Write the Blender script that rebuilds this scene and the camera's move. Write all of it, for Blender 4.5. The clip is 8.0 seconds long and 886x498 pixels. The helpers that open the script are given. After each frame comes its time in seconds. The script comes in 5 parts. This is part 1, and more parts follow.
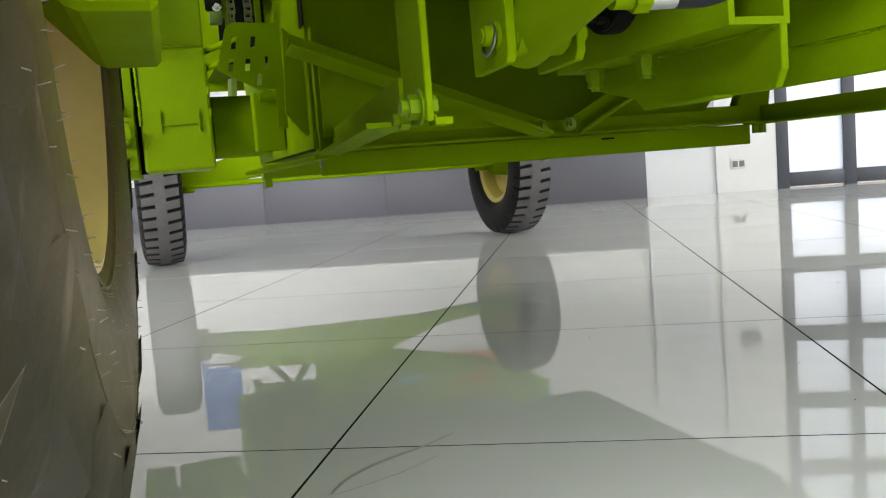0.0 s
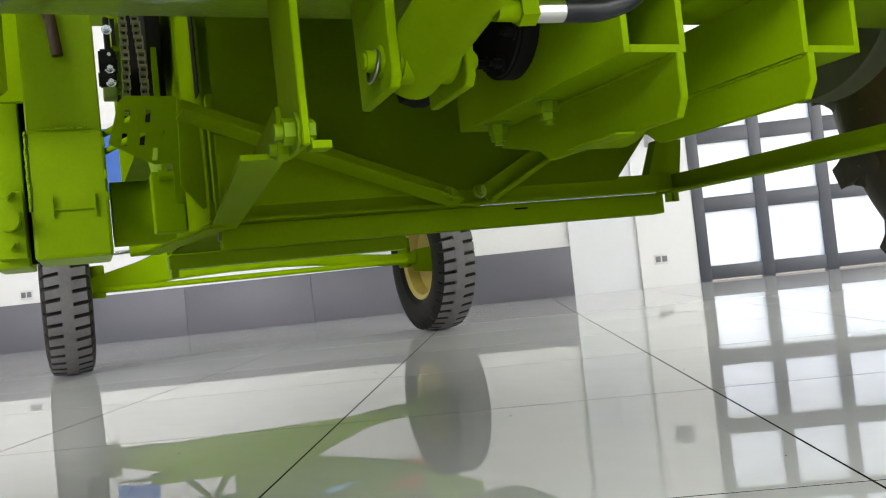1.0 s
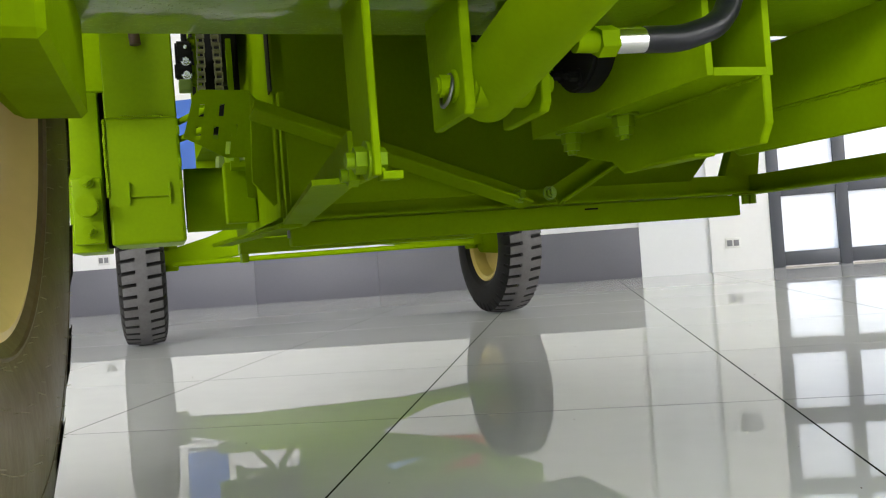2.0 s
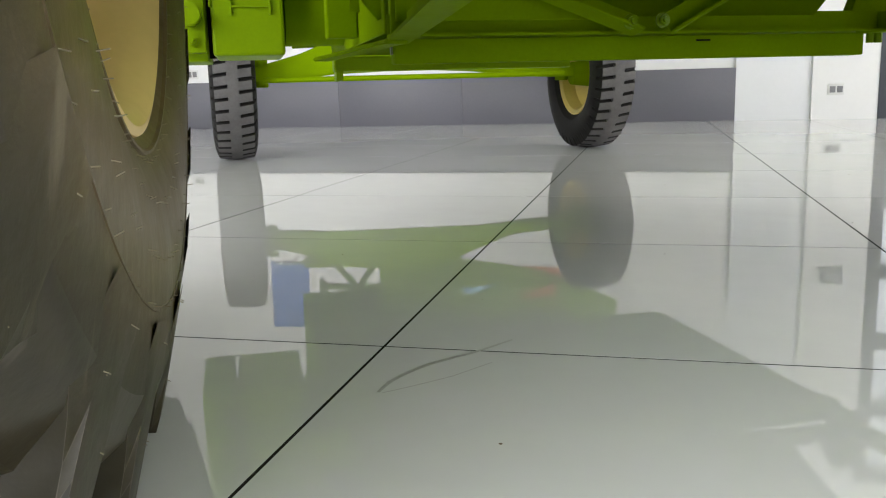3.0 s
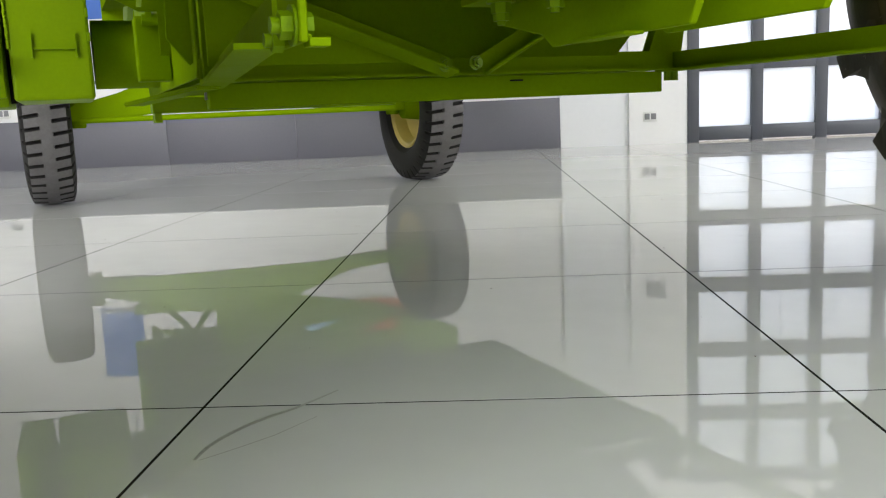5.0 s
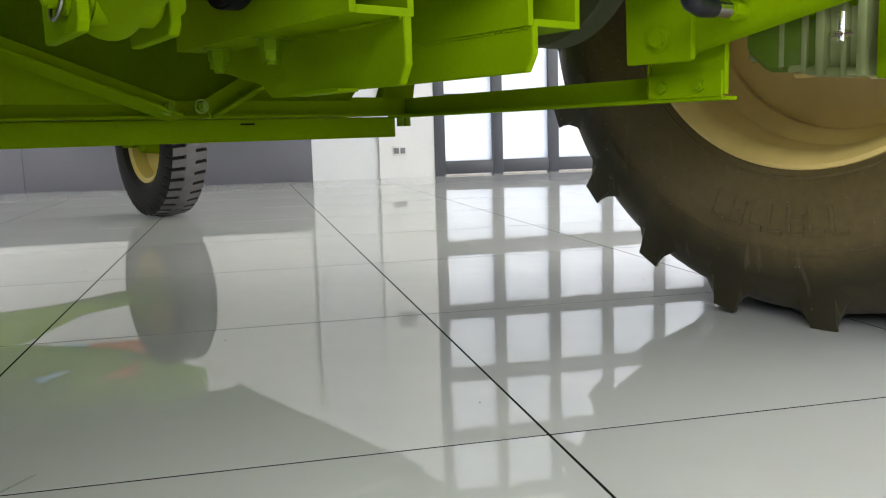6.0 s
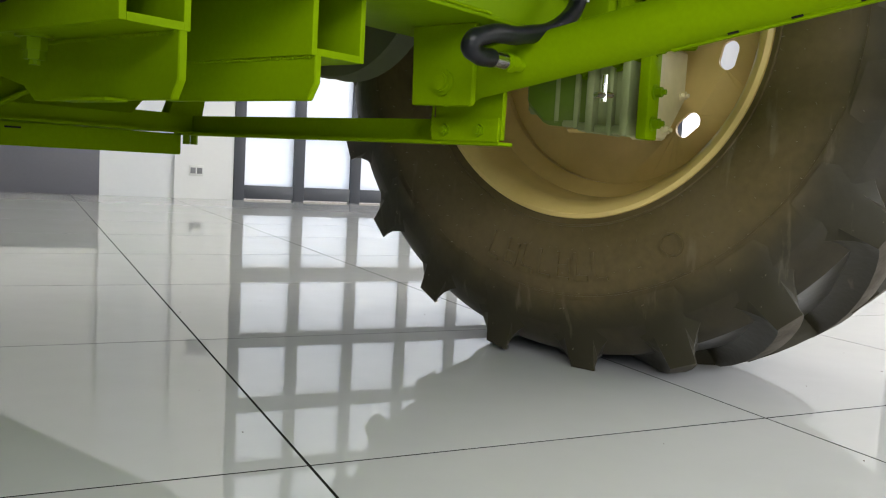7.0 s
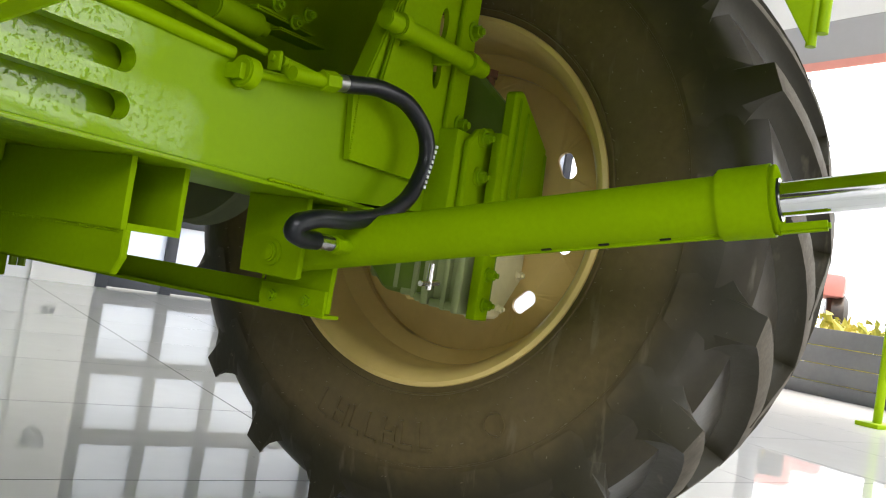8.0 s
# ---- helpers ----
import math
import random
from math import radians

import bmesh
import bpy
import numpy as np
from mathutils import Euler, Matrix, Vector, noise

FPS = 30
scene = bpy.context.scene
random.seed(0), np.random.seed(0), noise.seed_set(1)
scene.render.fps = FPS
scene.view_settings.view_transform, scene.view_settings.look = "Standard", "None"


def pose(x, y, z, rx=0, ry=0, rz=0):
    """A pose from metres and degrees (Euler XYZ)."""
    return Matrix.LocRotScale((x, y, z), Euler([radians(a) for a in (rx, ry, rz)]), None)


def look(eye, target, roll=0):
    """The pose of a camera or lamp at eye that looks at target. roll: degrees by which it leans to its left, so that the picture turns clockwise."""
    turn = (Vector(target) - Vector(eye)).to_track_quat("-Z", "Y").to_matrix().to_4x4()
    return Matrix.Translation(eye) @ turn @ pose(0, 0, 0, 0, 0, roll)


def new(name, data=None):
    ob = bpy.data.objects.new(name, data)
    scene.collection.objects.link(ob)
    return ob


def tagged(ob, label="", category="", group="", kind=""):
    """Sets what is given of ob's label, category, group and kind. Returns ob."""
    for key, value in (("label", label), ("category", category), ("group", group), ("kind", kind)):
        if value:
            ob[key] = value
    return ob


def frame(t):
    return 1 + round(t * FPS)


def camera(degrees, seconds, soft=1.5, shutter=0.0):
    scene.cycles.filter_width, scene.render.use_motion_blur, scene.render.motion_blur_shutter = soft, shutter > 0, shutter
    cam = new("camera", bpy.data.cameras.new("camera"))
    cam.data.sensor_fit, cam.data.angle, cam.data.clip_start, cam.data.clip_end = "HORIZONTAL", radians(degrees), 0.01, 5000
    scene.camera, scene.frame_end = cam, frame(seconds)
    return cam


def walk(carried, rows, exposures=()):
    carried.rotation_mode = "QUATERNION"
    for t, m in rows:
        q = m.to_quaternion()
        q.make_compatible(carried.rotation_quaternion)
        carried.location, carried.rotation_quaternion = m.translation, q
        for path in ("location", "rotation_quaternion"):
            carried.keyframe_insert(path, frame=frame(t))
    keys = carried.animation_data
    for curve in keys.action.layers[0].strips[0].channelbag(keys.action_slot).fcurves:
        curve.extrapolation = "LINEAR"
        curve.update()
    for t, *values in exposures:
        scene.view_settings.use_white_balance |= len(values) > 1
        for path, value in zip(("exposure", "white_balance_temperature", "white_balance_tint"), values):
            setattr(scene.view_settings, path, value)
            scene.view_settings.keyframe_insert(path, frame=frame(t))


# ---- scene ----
cam = camera(54.4, 8.0, soft=1.15)
PATH = [
    (0, (0.358, -1.155, 0.38), (0.055, 0.814, 0.2), -4.4),
    (0.5, (0.373, -1.117, 0.299), (0.14, 0.868, 0.218), -5.7),
    (1, (0.388, -1.065, 0.295), (0.259, 0.93, 0.358), -6.0),
    (1.2, (0.401, -1.035, 0.311), (0.292, 0.959, 0.418), -5.6),
    (2.3, (0.373, -1.064, 0.357), (0.009, 0.904, 0.252), -3.3),
    (2.5, (0.361, -1.068, 0.351), (-0.030, 0.883, 0.147), -2.3),
    (3, (0.348, -1.071, 0.342), (-0.120, 0.838, -0.026), -1.5),
    (3.5, (0.333, -1.083, 0.34), (-0.166, 0.814, -0.050), -1.6),
    (4, (0.349, -1.073, 0.341), (-0.119, 0.834, -0.036), -1.9),
    (4.2, (0.361, -1.066, 0.347), (-0.061, 0.854, -0.025), -1.6),
    (5.3, (0.399, -1.039, 0.368), (0.443, 0.941, 0.082), -2.9),
    (5.5, (0.418, -1.016, 0.373), (0.579, 0.96, 0.101), -2.7),
    (6, (0.433, -1.026, 0.394), (0.871, 0.908, 0.127), -1.7),
    (6.5, (0.448, -1.027, 0.39), (1.105, 0.843, 0.119), 0.0),
    (7, (0.467, -1.04, 0.392), (1.34, 0.749, 0.204), 3.2),
    (7.5, (0.504, -1.05, 0.426), (1.529, 0.667, 0.398), 7.4),
    (8, (0.547, -1.068, 0.524), (1.633, 0.609, 0.594), 9.0),
]
walk(cam, [(t, look(eye, target, roll)) for t, eye, target, roll in PATH], exposures=[(0, -0.14), (1.2, -0.14), (2.3, -0.14), (4.2, -0.2), (5.5, -0.28), (6.5, -0.3), (7, -0.48), (7.5, -0.5), (8, -0.40)])

# ---------------------------------------------------------------- light
world = bpy.data.worlds.new("sky")
scene.world = world
world.use_nodes = True
wn = world.node_tree
sky = wn.nodes.new("ShaderNodeTexSky")
sky.sky_type, sky.sun_disc, sky.sun_elevation, sky.sun_rotation = "NISHITA", False, radians(64), radians(100)
bg = wn.nodes["Background"]
wn.links.new(sky.outputs[0], bg.inputs[0])
sky.dust_density, sky.ozone_density = 7.0, 0.6
bg.inputs[1].default_value = 0.65
sun = new("sun", bpy.data.lights.new("sun", "SUN"))
sun.data.energy, sun.data.angle, sun.data.color = 2.4, radians(0.6), (1, 0.95, 0.88)
sun.matrix_basis = look((20, 2, 30), (6, 0, 0))
scene.view_settings.exposure = 0.0


def stand_in_lamp(eye, target, w, h, power):
    lamp = new("stand_in_light", bpy.data.lights.new("stand_in_light", "AREA"))
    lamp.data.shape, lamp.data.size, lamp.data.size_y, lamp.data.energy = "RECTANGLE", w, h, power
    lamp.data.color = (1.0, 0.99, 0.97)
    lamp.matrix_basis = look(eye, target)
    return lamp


# daylight stand-in inside the open shopfront
stand_in_lamp((7.4, -0.9, 2.05), (0, 0.9, 0.6), 9.6, 1.8, 395)
# added fill lamp behind the camera, with no known source there
stand_in_lamp((-2.7, -6.45, 3.1), (-0.6, -0.9, -0.3), 8.4, 2.2, 450).data.spread = radians(125)


# ---------------------------------------------------------------- materials
def material(name, color, rough=0.5, metal=0.0, grain=0.0, scale=40.0, bump=0.0, coat=0.0, spot=None, spot_amount=0.3, spot_scale=3.0, spec=0.5):
    """Base colour with two scales of variation, roughness variation and a fine bump."""
    m = bpy.data.materials.new(name)
    m.use_nodes = True
    nt = m.node_tree
    n, l = nt.nodes, nt.links
    p = n["Principled BSDF"]
    p.inputs["Base Color"].default_value = (*color, 1)
    p.inputs["Roughness"].default_value = rough
    p.inputs["Metallic"].default_value = metal
    p.inputs["Coat Weight"].default_value = coat
    p.inputs["Coat Roughness"].default_value = 0.08
    p.inputs["Specular IOR Level"].default_value = spec
    co = n.new("ShaderNodeTexCoord")
    fine = n.new("ShaderNodeTexNoise")
    fine.inputs["Scale"].default_value, fine.inputs["Detail"].default_value = scale, 6
    l.new(co.outputs["Object"], fine.inputs["Vector"])
    last = None
    if grain:
        mix = n.new("ShaderNodeMix")
        mix.data_type, mix.blend_type = "RGBA", "MULTIPLY"
        mix.inputs["Factor"].default_value = 1.0
        mix.inputs["A"].default_value = (*color, 1)
        ramp = n.new("ShaderNodeMapRange")
        ramp.inputs["To Min"].default_value, ramp.inputs["To Max"].default_value = 1 - grain, 1 + grain
        l.new(fine.outputs["Fac"], ramp.inputs["Value"])
        l.new(ramp.outputs[0], mix.inputs["B"])
        last = mix.outputs["Result"]
    if spot:
        big = n.new("ShaderNodeTexNoise")
        big.inputs["Scale"].default_value, big.inputs["Detail"].default_value, big.inputs["Roughness"].default_value = spot_scale, 8, 0.6
        l.new(co.outputs["Object"], big.inputs["Vector"])
        mr = n.new("ShaderNodeMapRange")
        mr.inputs["From Min"].default_value, mr.inputs["From Max"].default_value = 0.45, 0.75
        mr.inputs["To Max"].default_value = spot_amount
        l.new(big.outputs["Fac"], mr.inputs["Value"])
        mix2 = n.new("ShaderNodeMix")
        mix2.data_type = "RGBA"
        l.new(mr.outputs[0], mix2.inputs["Factor"])
        mix2.inputs["A"].default_value = (*color, 1)
        if last:
            l.new(last, mix2.inputs["A"])
        mix2.inputs["B"].default_value = (*spot, 1)
        last = mix2.outputs["Result"]
        rr = n.new("ShaderNodeMapRange")
        rr.inputs["To Min"].default_value, rr.inputs["To Max"].default_value = rough, min(1.0, rough + 0.25)
        l.new(mr.outputs[0], rr.inputs["Value"])
        l.new(rr.outputs[0], p.inputs["Roughness"])
    if last:
        l.new(last, p.inputs["Base Color"])
    if bump:
        b = n.new("ShaderNodeBump")
        b.inputs["Strength"].default_value, b.inputs["Distance"].default_value = bump, 0.003
        l.new(fine.outputs["Fac"], b.inputs["Height"])
        l.new(b.outputs[0], p.inputs["Normal"])
    return m


GREEN = material("lime_green_paint", (0.19, 0.31, 0.001), 0.42, grain=0.10, scale=140, bump=0.12, spot=(0.165, 0.265, 0.001), spot_amount=0.6, spot_scale=5, spec=0.05)
RUBBER = material("black_rubber", (0.028, 0.0235, 0.0135), 0.29, grain=0.4, scale=45, bump=0.18, spot=(0.058, 0.044, 0.023), spot_amount=0.6, spot_scale=4.5, spec=0.30)
LAND = material("worn_dusty_rubber", (0.095, 0.080, 0.058), 0.7, grain=0.35, scale=120, bump=0.25, spot=(0.045, 0.038, 0.028), spot_amount=0.8, spot_scale=14, spec=0.2)
SMALL_RUBBER = material("grey_rubber", (0.10, 0.095, 0.095), 0.65, grain=0.2, scale=80, bump=0.1, spot=(0.05, 0.045, 0.04), spot_amount=0.5, spot_scale=9)
# brown base holds dust plus the rim's warm bounce as colour
SIDEWALL = material("dusty_bounce_sidewall_rubber", (0.108, 0.080, 0.034), 0.36, grain=0.3, scale=60, bump=0.25, spot=(0.12, 0.090, 0.046), spot_amount=0.8, spot_scale=4.0, spec=0.28)
WORN_EDGE = material("worn_rubber_edge", (0.075, 0.062, 0.042), 0.55, grain=0.4, scale=70, bump=0.2, spot=(0.035, 0.031, 0.024), spot_amount=0.9, spot_scale=14)
SIDE_RUBBER = material("dark_sidewall_rubber", (0.018, 0.017, 0.016), 0.6, grain=0.3, scale=60, bump=0.15, spec=0.15)
RIM = material("cream_rim_paint", (0.68, 0.51, 0.18), 0.30, grain=0.06, scale=50, spot=(0.50, 0.35, 0.10), spot_amount=0.5, spot_scale=5)
YELLOW_RIM = material("yellow_rim_paint", (0.60, 0.46, 0.12), 0.4, grain=0.08, scale=60)
TILE = material("polished_porcelain_tile", (0.62, 0.625, 0.62), 0.022, grain=0.03, scale=14, spot=(0.53, 0.535, 0.52), spot_amount=0.4, spot_scale=1.6, spec=0.46)
GROUT = material("dark_grout", (0.018, 0.018, 0.015), 1.0, grain=0.3, scale=120, spec=0.0)
WHITE = material("white_wall_paint", (0.86, 0.86, 0.855), 0.6, grain=0.02, scale=30, bump=0.03)
PANEL = material("pale_column_panel", (0.82, 0.835, 0.86), 0.45, grain=0.02, scale=30)
GREY = material("grey_wainscot_panel", (0.14, 0.14, 0.165), 0.45, grain=0.06, scale=60, spot=(0.16, 0.16, 0.18), spot_amount=0.4, spot_scale=2)
FRAME = material("dark_grey_aluminium", (0.075, 0.08, 0.095), 0.4, grain=0.05, scale=80)
# dark parts, and sheets that paint the shade of slots and gaps
DARK = material("dark_parts_and_gap_shade", (0.012, 0.012, 0.010), 0.6, grain=0.3, scale=40, spec=0.1)
STEEL = material("bright_steel", (0.62, 0.62, 0.60), 0.22, metal=1.0, grain=0.05, scale=70)
HOSE = material("black_hose_rubber", (0.008, 0.009, 0.012), 0.36, grain=0.2, scale=150, bump=0.1, spec=0.35)
CONCRETE = material("pale_concrete", (0.45, 0.44, 0.42), 0.8, grain=0.1, scale=20, spot=(0.36, 0.35, 0.33), spot_amount=0.4)
BLUE = material("blue_poster_print", (0.03, 0.13, 0.5), 0.4)
SKY_PRINT = material("pale_blue_print", (0.25, 0.50, 0.68), 0.4)
RED_PRINT = material("orange_red_print", (0.62, 0.20, 0.10), 0.4)
# red paled towards white: the yard's glare is put into the colour
CORAL = material("glare_washed_red_paint", (0.80, 0.34, 0.28), 0.35, grain=0.08, scale=12)


GREEN_GLOSS = material("glossy_green_paint", (0.165, 0.285, 0.001), 0.42, grain=0.06, scale=90, bump=0.35, coat=0.14, spot=(0.155, 0.255, 0.001), spot_amount=0.5, spot_scale=5, spec=0.05)
GREEN_WET = material("thick_runny_green_paint", (0.175, 0.295, 0.001), 0.42, grain=0.06, scale=90, bump=0.12, spot=(0.160, 0.262, 0.001), spot_amount=0.5, spot_scale=5, spec=0.05)
# lighter copy of GREEN: open light on elevator and rear beam painted in
GREEN_LIGHT = material("lit_green_paint", (0.235, 0.375, 0.002), 0.40, grain=0.08, scale=110, bump=0.12, spot=(0.18, 0.29, 0.002), spot_amount=0.4, spot_scale=4, spec=0.08)
# darker blotchy copy of GREEN: recess and underside shade put into the colour
GREEN_DULL = material("shaded_green_paint", (0.10, 0.18, 0.006), 0.5, grain=0.15, scale=30, bump=0.2, spot=(0.22, 0.25, 0.08), spot_amount=0.45, spot_scale=7)
GLAND = material("flat_green_paint", (0.15, 0.25, 0.001), 0.9, grain=0.1, scale=80, spec=0.0)
# cream made paler: the front face's sheen is painted in
COVER = material("sheen_cream_cover_paint", (0.74, 0.66, 0.40), 0.4, grain=0.1, scale=40, bump=0.15, spot=(0.55, 0.48, 0.22), spot_amount=0.7, spot_scale=6)
RIB = material("pale_cast_green", (0.30, 0.34, 0.15), 0.5, grain=0.2, scale=35, bump=0.3, spot=(0.40, 0.38, 0.22), spot_amount=0.6, spot_scale=9)
GREY_OLIVE = material("olive_grey_paint", (0.10, 0.11, 0.05), 0.5, grain=0.15, scale=40, bump=0.1)
CHROME = material("chromed_rod", (0.75, 0.76, 0.78), 0.08, metal=1.0, grain=0.02, scale=90)
STEEL_DARK = material("dull_steel", (0.28, 0.28, 0.26), 0.4, metal=1.0, grain=0.2, scale=90)
CHAIN = material("greasy_chain_steel", (0.20, 0.19, 0.09), 0.35, metal=0.6, grain=0.3, scale=150)
BROWN = material("rusty_brown_tube", (0.08, 0.045, 0.02), 0.6, grain=0.3, scale=60)
SCUFF = material("grey_tyre_scuff", (0.30, 0.30, 0.28), 0.35, grain=0.3, scale=200, spec=0.5)
RUST = material("brown_cap", (0.22, 0.10, 0.05), 0.5, grain=0.2, scale=80)
SPEW = material("pale_rubber_hair", (0.24, 0.21, 0.15), 0.6)
WHITE_PLASTIC = material("white_plastic", (0.78, 0.78, 0.76), 0.35, grain=0.02, scale=60)
GREY_PLASTIC = material("grey_plastic", (0.22, 0.22, 0.23), 0.4, grain=0.05, scale=60)
GREY_FASCIA = material("grey_fascia_board", (0.42, 0.42, 0.43), 0.5, grain=0.05, scale=8)
GREY_SLAT = material("grey_slat_paint", (0.12, 0.125, 0.13), 0.6, grain=0.15, scale=25, spot=(0.18, 0.18, 0.17), spot_amount=0.5)
LEAF = material("yellow_green_leaves", (0.55, 0.46, 0.06), 0.6, grain=0.3, scale=6, spot=(0.10, 0.20, 0.02), spot_amount=0.9, spot_scale=1.5)


def dulled(m, amount):
    """A thin film of dust over a polished surface: part of the gloss is lost."""
    n, l = m.node_tree.nodes, m.node_tree.links
    p, d, mi = n["Principled BSDF"], n.new("ShaderNodeBsdfDiffuse"), n.new("ShaderNodeMixShader")
    l.new(p.inputs["Base Color"].links[0].from_socket, d.inputs[0])
    mi.inputs[0].default_value = amount
    for link in list(p.inputs["Roughness"].links):
        l.remove(link)
    p.inputs["Roughness"].default_value = 0.012
    l.new(p.outputs[0], mi.inputs[1])
    l.new(d.outputs[0], mi.inputs[2])
    l.new(mi.outputs[0], n["Material Output"].inputs[0])


dulled(TILE, 0.1)


def chalked(m, amount):
    """Dusty undercoat: part of the surface scatters with no sheen at all."""
    n, l = m.node_tree.nodes, m.node_tree.links
    p, d, mi = n["Principled BSDF"], n.new("ShaderNodeBsdfDiffuse"), n.new("ShaderNodeMixShader")
    l.new(p.inputs["Base Color"].links[0].from_socket, d.inputs[0])
    mi.inputs[0].default_value = amount
    l.new(p.outputs[0], mi.inputs[1])
    l.new(d.outputs[0], mi.inputs[2])
    l.new(mi.outputs[0], n["Material Output"].inputs[0])


chalked(GREEN, 0.72)


def runny(m):
    """Paint laid on too thick: glossy patches broken up by small drops and runs."""
    n, l = m.node_tree.nodes, m.node_tree.links
    p = n["Principled BSDF"]
    co, axes, patch, along, wet, drops, size, relief = (n.new(k) for k in ("ShaderNodeTexCoord", "ShaderNodeSeparateXYZ", "ShaderNodeTexNoise", "ShaderNodeMath", "ShaderNodeMapRange", "ShaderNodeTexNoise", "ShaderNodeMapRange", "ShaderNodeBump"))
    patch.inputs["Scale"].default_value, patch.inputs["Detail"].default_value = 9, 3
    along.operation = "MULTIPLY_ADD"
    along.inputs[1].default_value = -1.6
    wet.inputs["From Min"].default_value, wet.inputs["From Max"].default_value, wet.inputs["To Max"].default_value = 0.26, 0.66, 0.62
    drops.inputs["Scale"].default_value, drops.inputs["Detail"].default_value = 170, 2
    size.inputs["From Min"].default_value, size.inputs["From Max"].default_value = 0.57, 0.70
    relief.inputs["Strength"].default_value, relief.inputs["Distance"].default_value = 0.6, 0.0020
    l.new(co.outputs["Object"], axes.inputs[0])
    l.new(axes.outputs[0], along.inputs[0])
    l.new(patch.outputs["Fac"], along.inputs[2])
    for tex in (patch, drops):
        l.new(co.outputs["Object"], tex.inputs["Vector"])
    l.new(along.outputs[0], wet.inputs["Value"])
    l.new(wet.outputs[0], p.inputs["Coat Weight"])
    l.new(drops.outputs["Fac"], size.inputs["Value"])
    l.new(size.outputs[0], relief.inputs["Height"])
    l.new(relief.outputs[0], p.inputs["Coat Normal"])
    p.inputs["Coat Roughness"].default_value = 0.06


runny(GREEN_WET)


def scuffed(m, color, amount):
    """Pale scrapes, long and thin, over the colour that the material has."""
    n, l = m.node_tree.nodes, m.node_tree.links
    p = n["Principled BSDF"]
    co, mp, tex, ramp, mix = (n.new(k) for k in ("ShaderNodeTexCoord", "ShaderNodeMapping", "ShaderNodeTexNoise", "ShaderNodeMapRange", "ShaderNodeMix"))
    mp.inputs["Scale"].default_value, mp.inputs["Rotation"].default_value = (9, 34, 7), (0.4, 0.2, 0.5)
    tex.inputs["Scale"].default_value, tex.inputs["Detail"].default_value = 1.0, 5
    ramp.inputs["From Min"].default_value, ramp.inputs["From Max"].default_value, ramp.inputs["To Max"].default_value = 0.64, 0.74, amount
    mix.data_type = "RGBA"
    l.new(co.outputs["Object"], mp.inputs["Vector"])
    l.new(mp.outputs[0], tex.inputs["Vector"])
    l.new(tex.outputs["Fac"], ramp.inputs["Value"])
    l.new(ramp.outputs[0], mix.inputs["Factor"])
    l.new(p.inputs["Base Color"].links[0].from_socket, mix.inputs["A"])
    mix.inputs["B"].default_value = (*color, 1)
    l.new(mix.outputs["Result"], p.inputs["Base Color"])




def dust_and_bounce_inside(m, color, r0, r1):
    """Dust clings to the middle of a wheel, and the rim's warm bounce is painted in there too: towards the tread the
    bare rubber comes through, unevenly.
    """
    n, l = m.node_tree.nodes, m.node_tree.links
    p = n["Principled BSDF"]
    co, mp, dist, tex, add, ramp, mix = (n.new(k) for k in ("ShaderNodeTexCoord", "ShaderNodeMapping", "ShaderNodeVectorMath", "ShaderNodeTexNoise", "ShaderNodeMath", "ShaderNodeMapRange", "ShaderNodeMix"))
    mp.inputs["Scale"].default_value = (0, 1, 1)
    dist.operation, add.operation, mix.data_type = "LENGTH", "MULTIPLY_ADD", "RGBA"
    tex.inputs["Scale"].default_value, tex.inputs["Detail"].default_value = 9, 4
    add.inputs[1].default_value = 0.10
    ramp.interpolation_type = "SMOOTHSTEP"
    ramp.inputs["From Min"].default_value, ramp.inputs["From Max"].default_value = r0 + 0.05, r1 + 0.05
    l.new(co.outputs["Object"], mp.inputs["Vector"])
    l.new(co.outputs["Object"], tex.inputs["Vector"])
    l.new(mp.outputs[0], dist.inputs[0])
    l.new(tex.outputs["Fac"], add.inputs[0])
    l.new(dist.outputs["Value"], add.inputs[2])
    l.new(add.outputs[0], ramp.inputs["Value"])
    l.new(ramp.outputs[0], mix.inputs["Factor"])
    l.new(p.inputs["Base Color"].links[0].from_socket, mix.inputs["A"])
    mix.inputs["B"].default_value = (*color, 1)
    l.new(mix.outputs["Result"], p.inputs["Base Color"])


dust_and_bounce_inside(SIDEWALL, (0.0285, 0.0245, 0.0125), 0.48, 0.60)
scuffed(RUBBER, (0.16, 0.145, 0.115), 0.55)
scuffed(SIDEWALL, (0.20, 0.165, 0.11), 0.4)


def glass(name):
    """Frosted white film on glass: lets daylight through, scattered."""
    m = bpy.data.materials.new(name)
    m.use_nodes = True
    n, l = m.node_tree.nodes, m.node_tree.links
    tr, ad, mi = n.new("ShaderNodeBsdfTranslucent"), n["Principled BSDF"], n.new("ShaderNodeMixShader")
    tr.inputs[0].default_value = (0.92, 0.95, 0.97, 1)
    ad.inputs["Base Color"].default_value = (0.85, 0.88, 0.92, 1)
    ad.inputs["Roughness"].default_value = 0.15
    mi.inputs[0].default_value = 0.25
    l.new(tr.outputs[0], mi.inputs[1])
    l.new(ad.outputs[0], mi.inputs[2])
    l.new(mi.outputs[0], n["Material Output"].inputs[0])
    return m


FROST = glass("frosted_window_film")


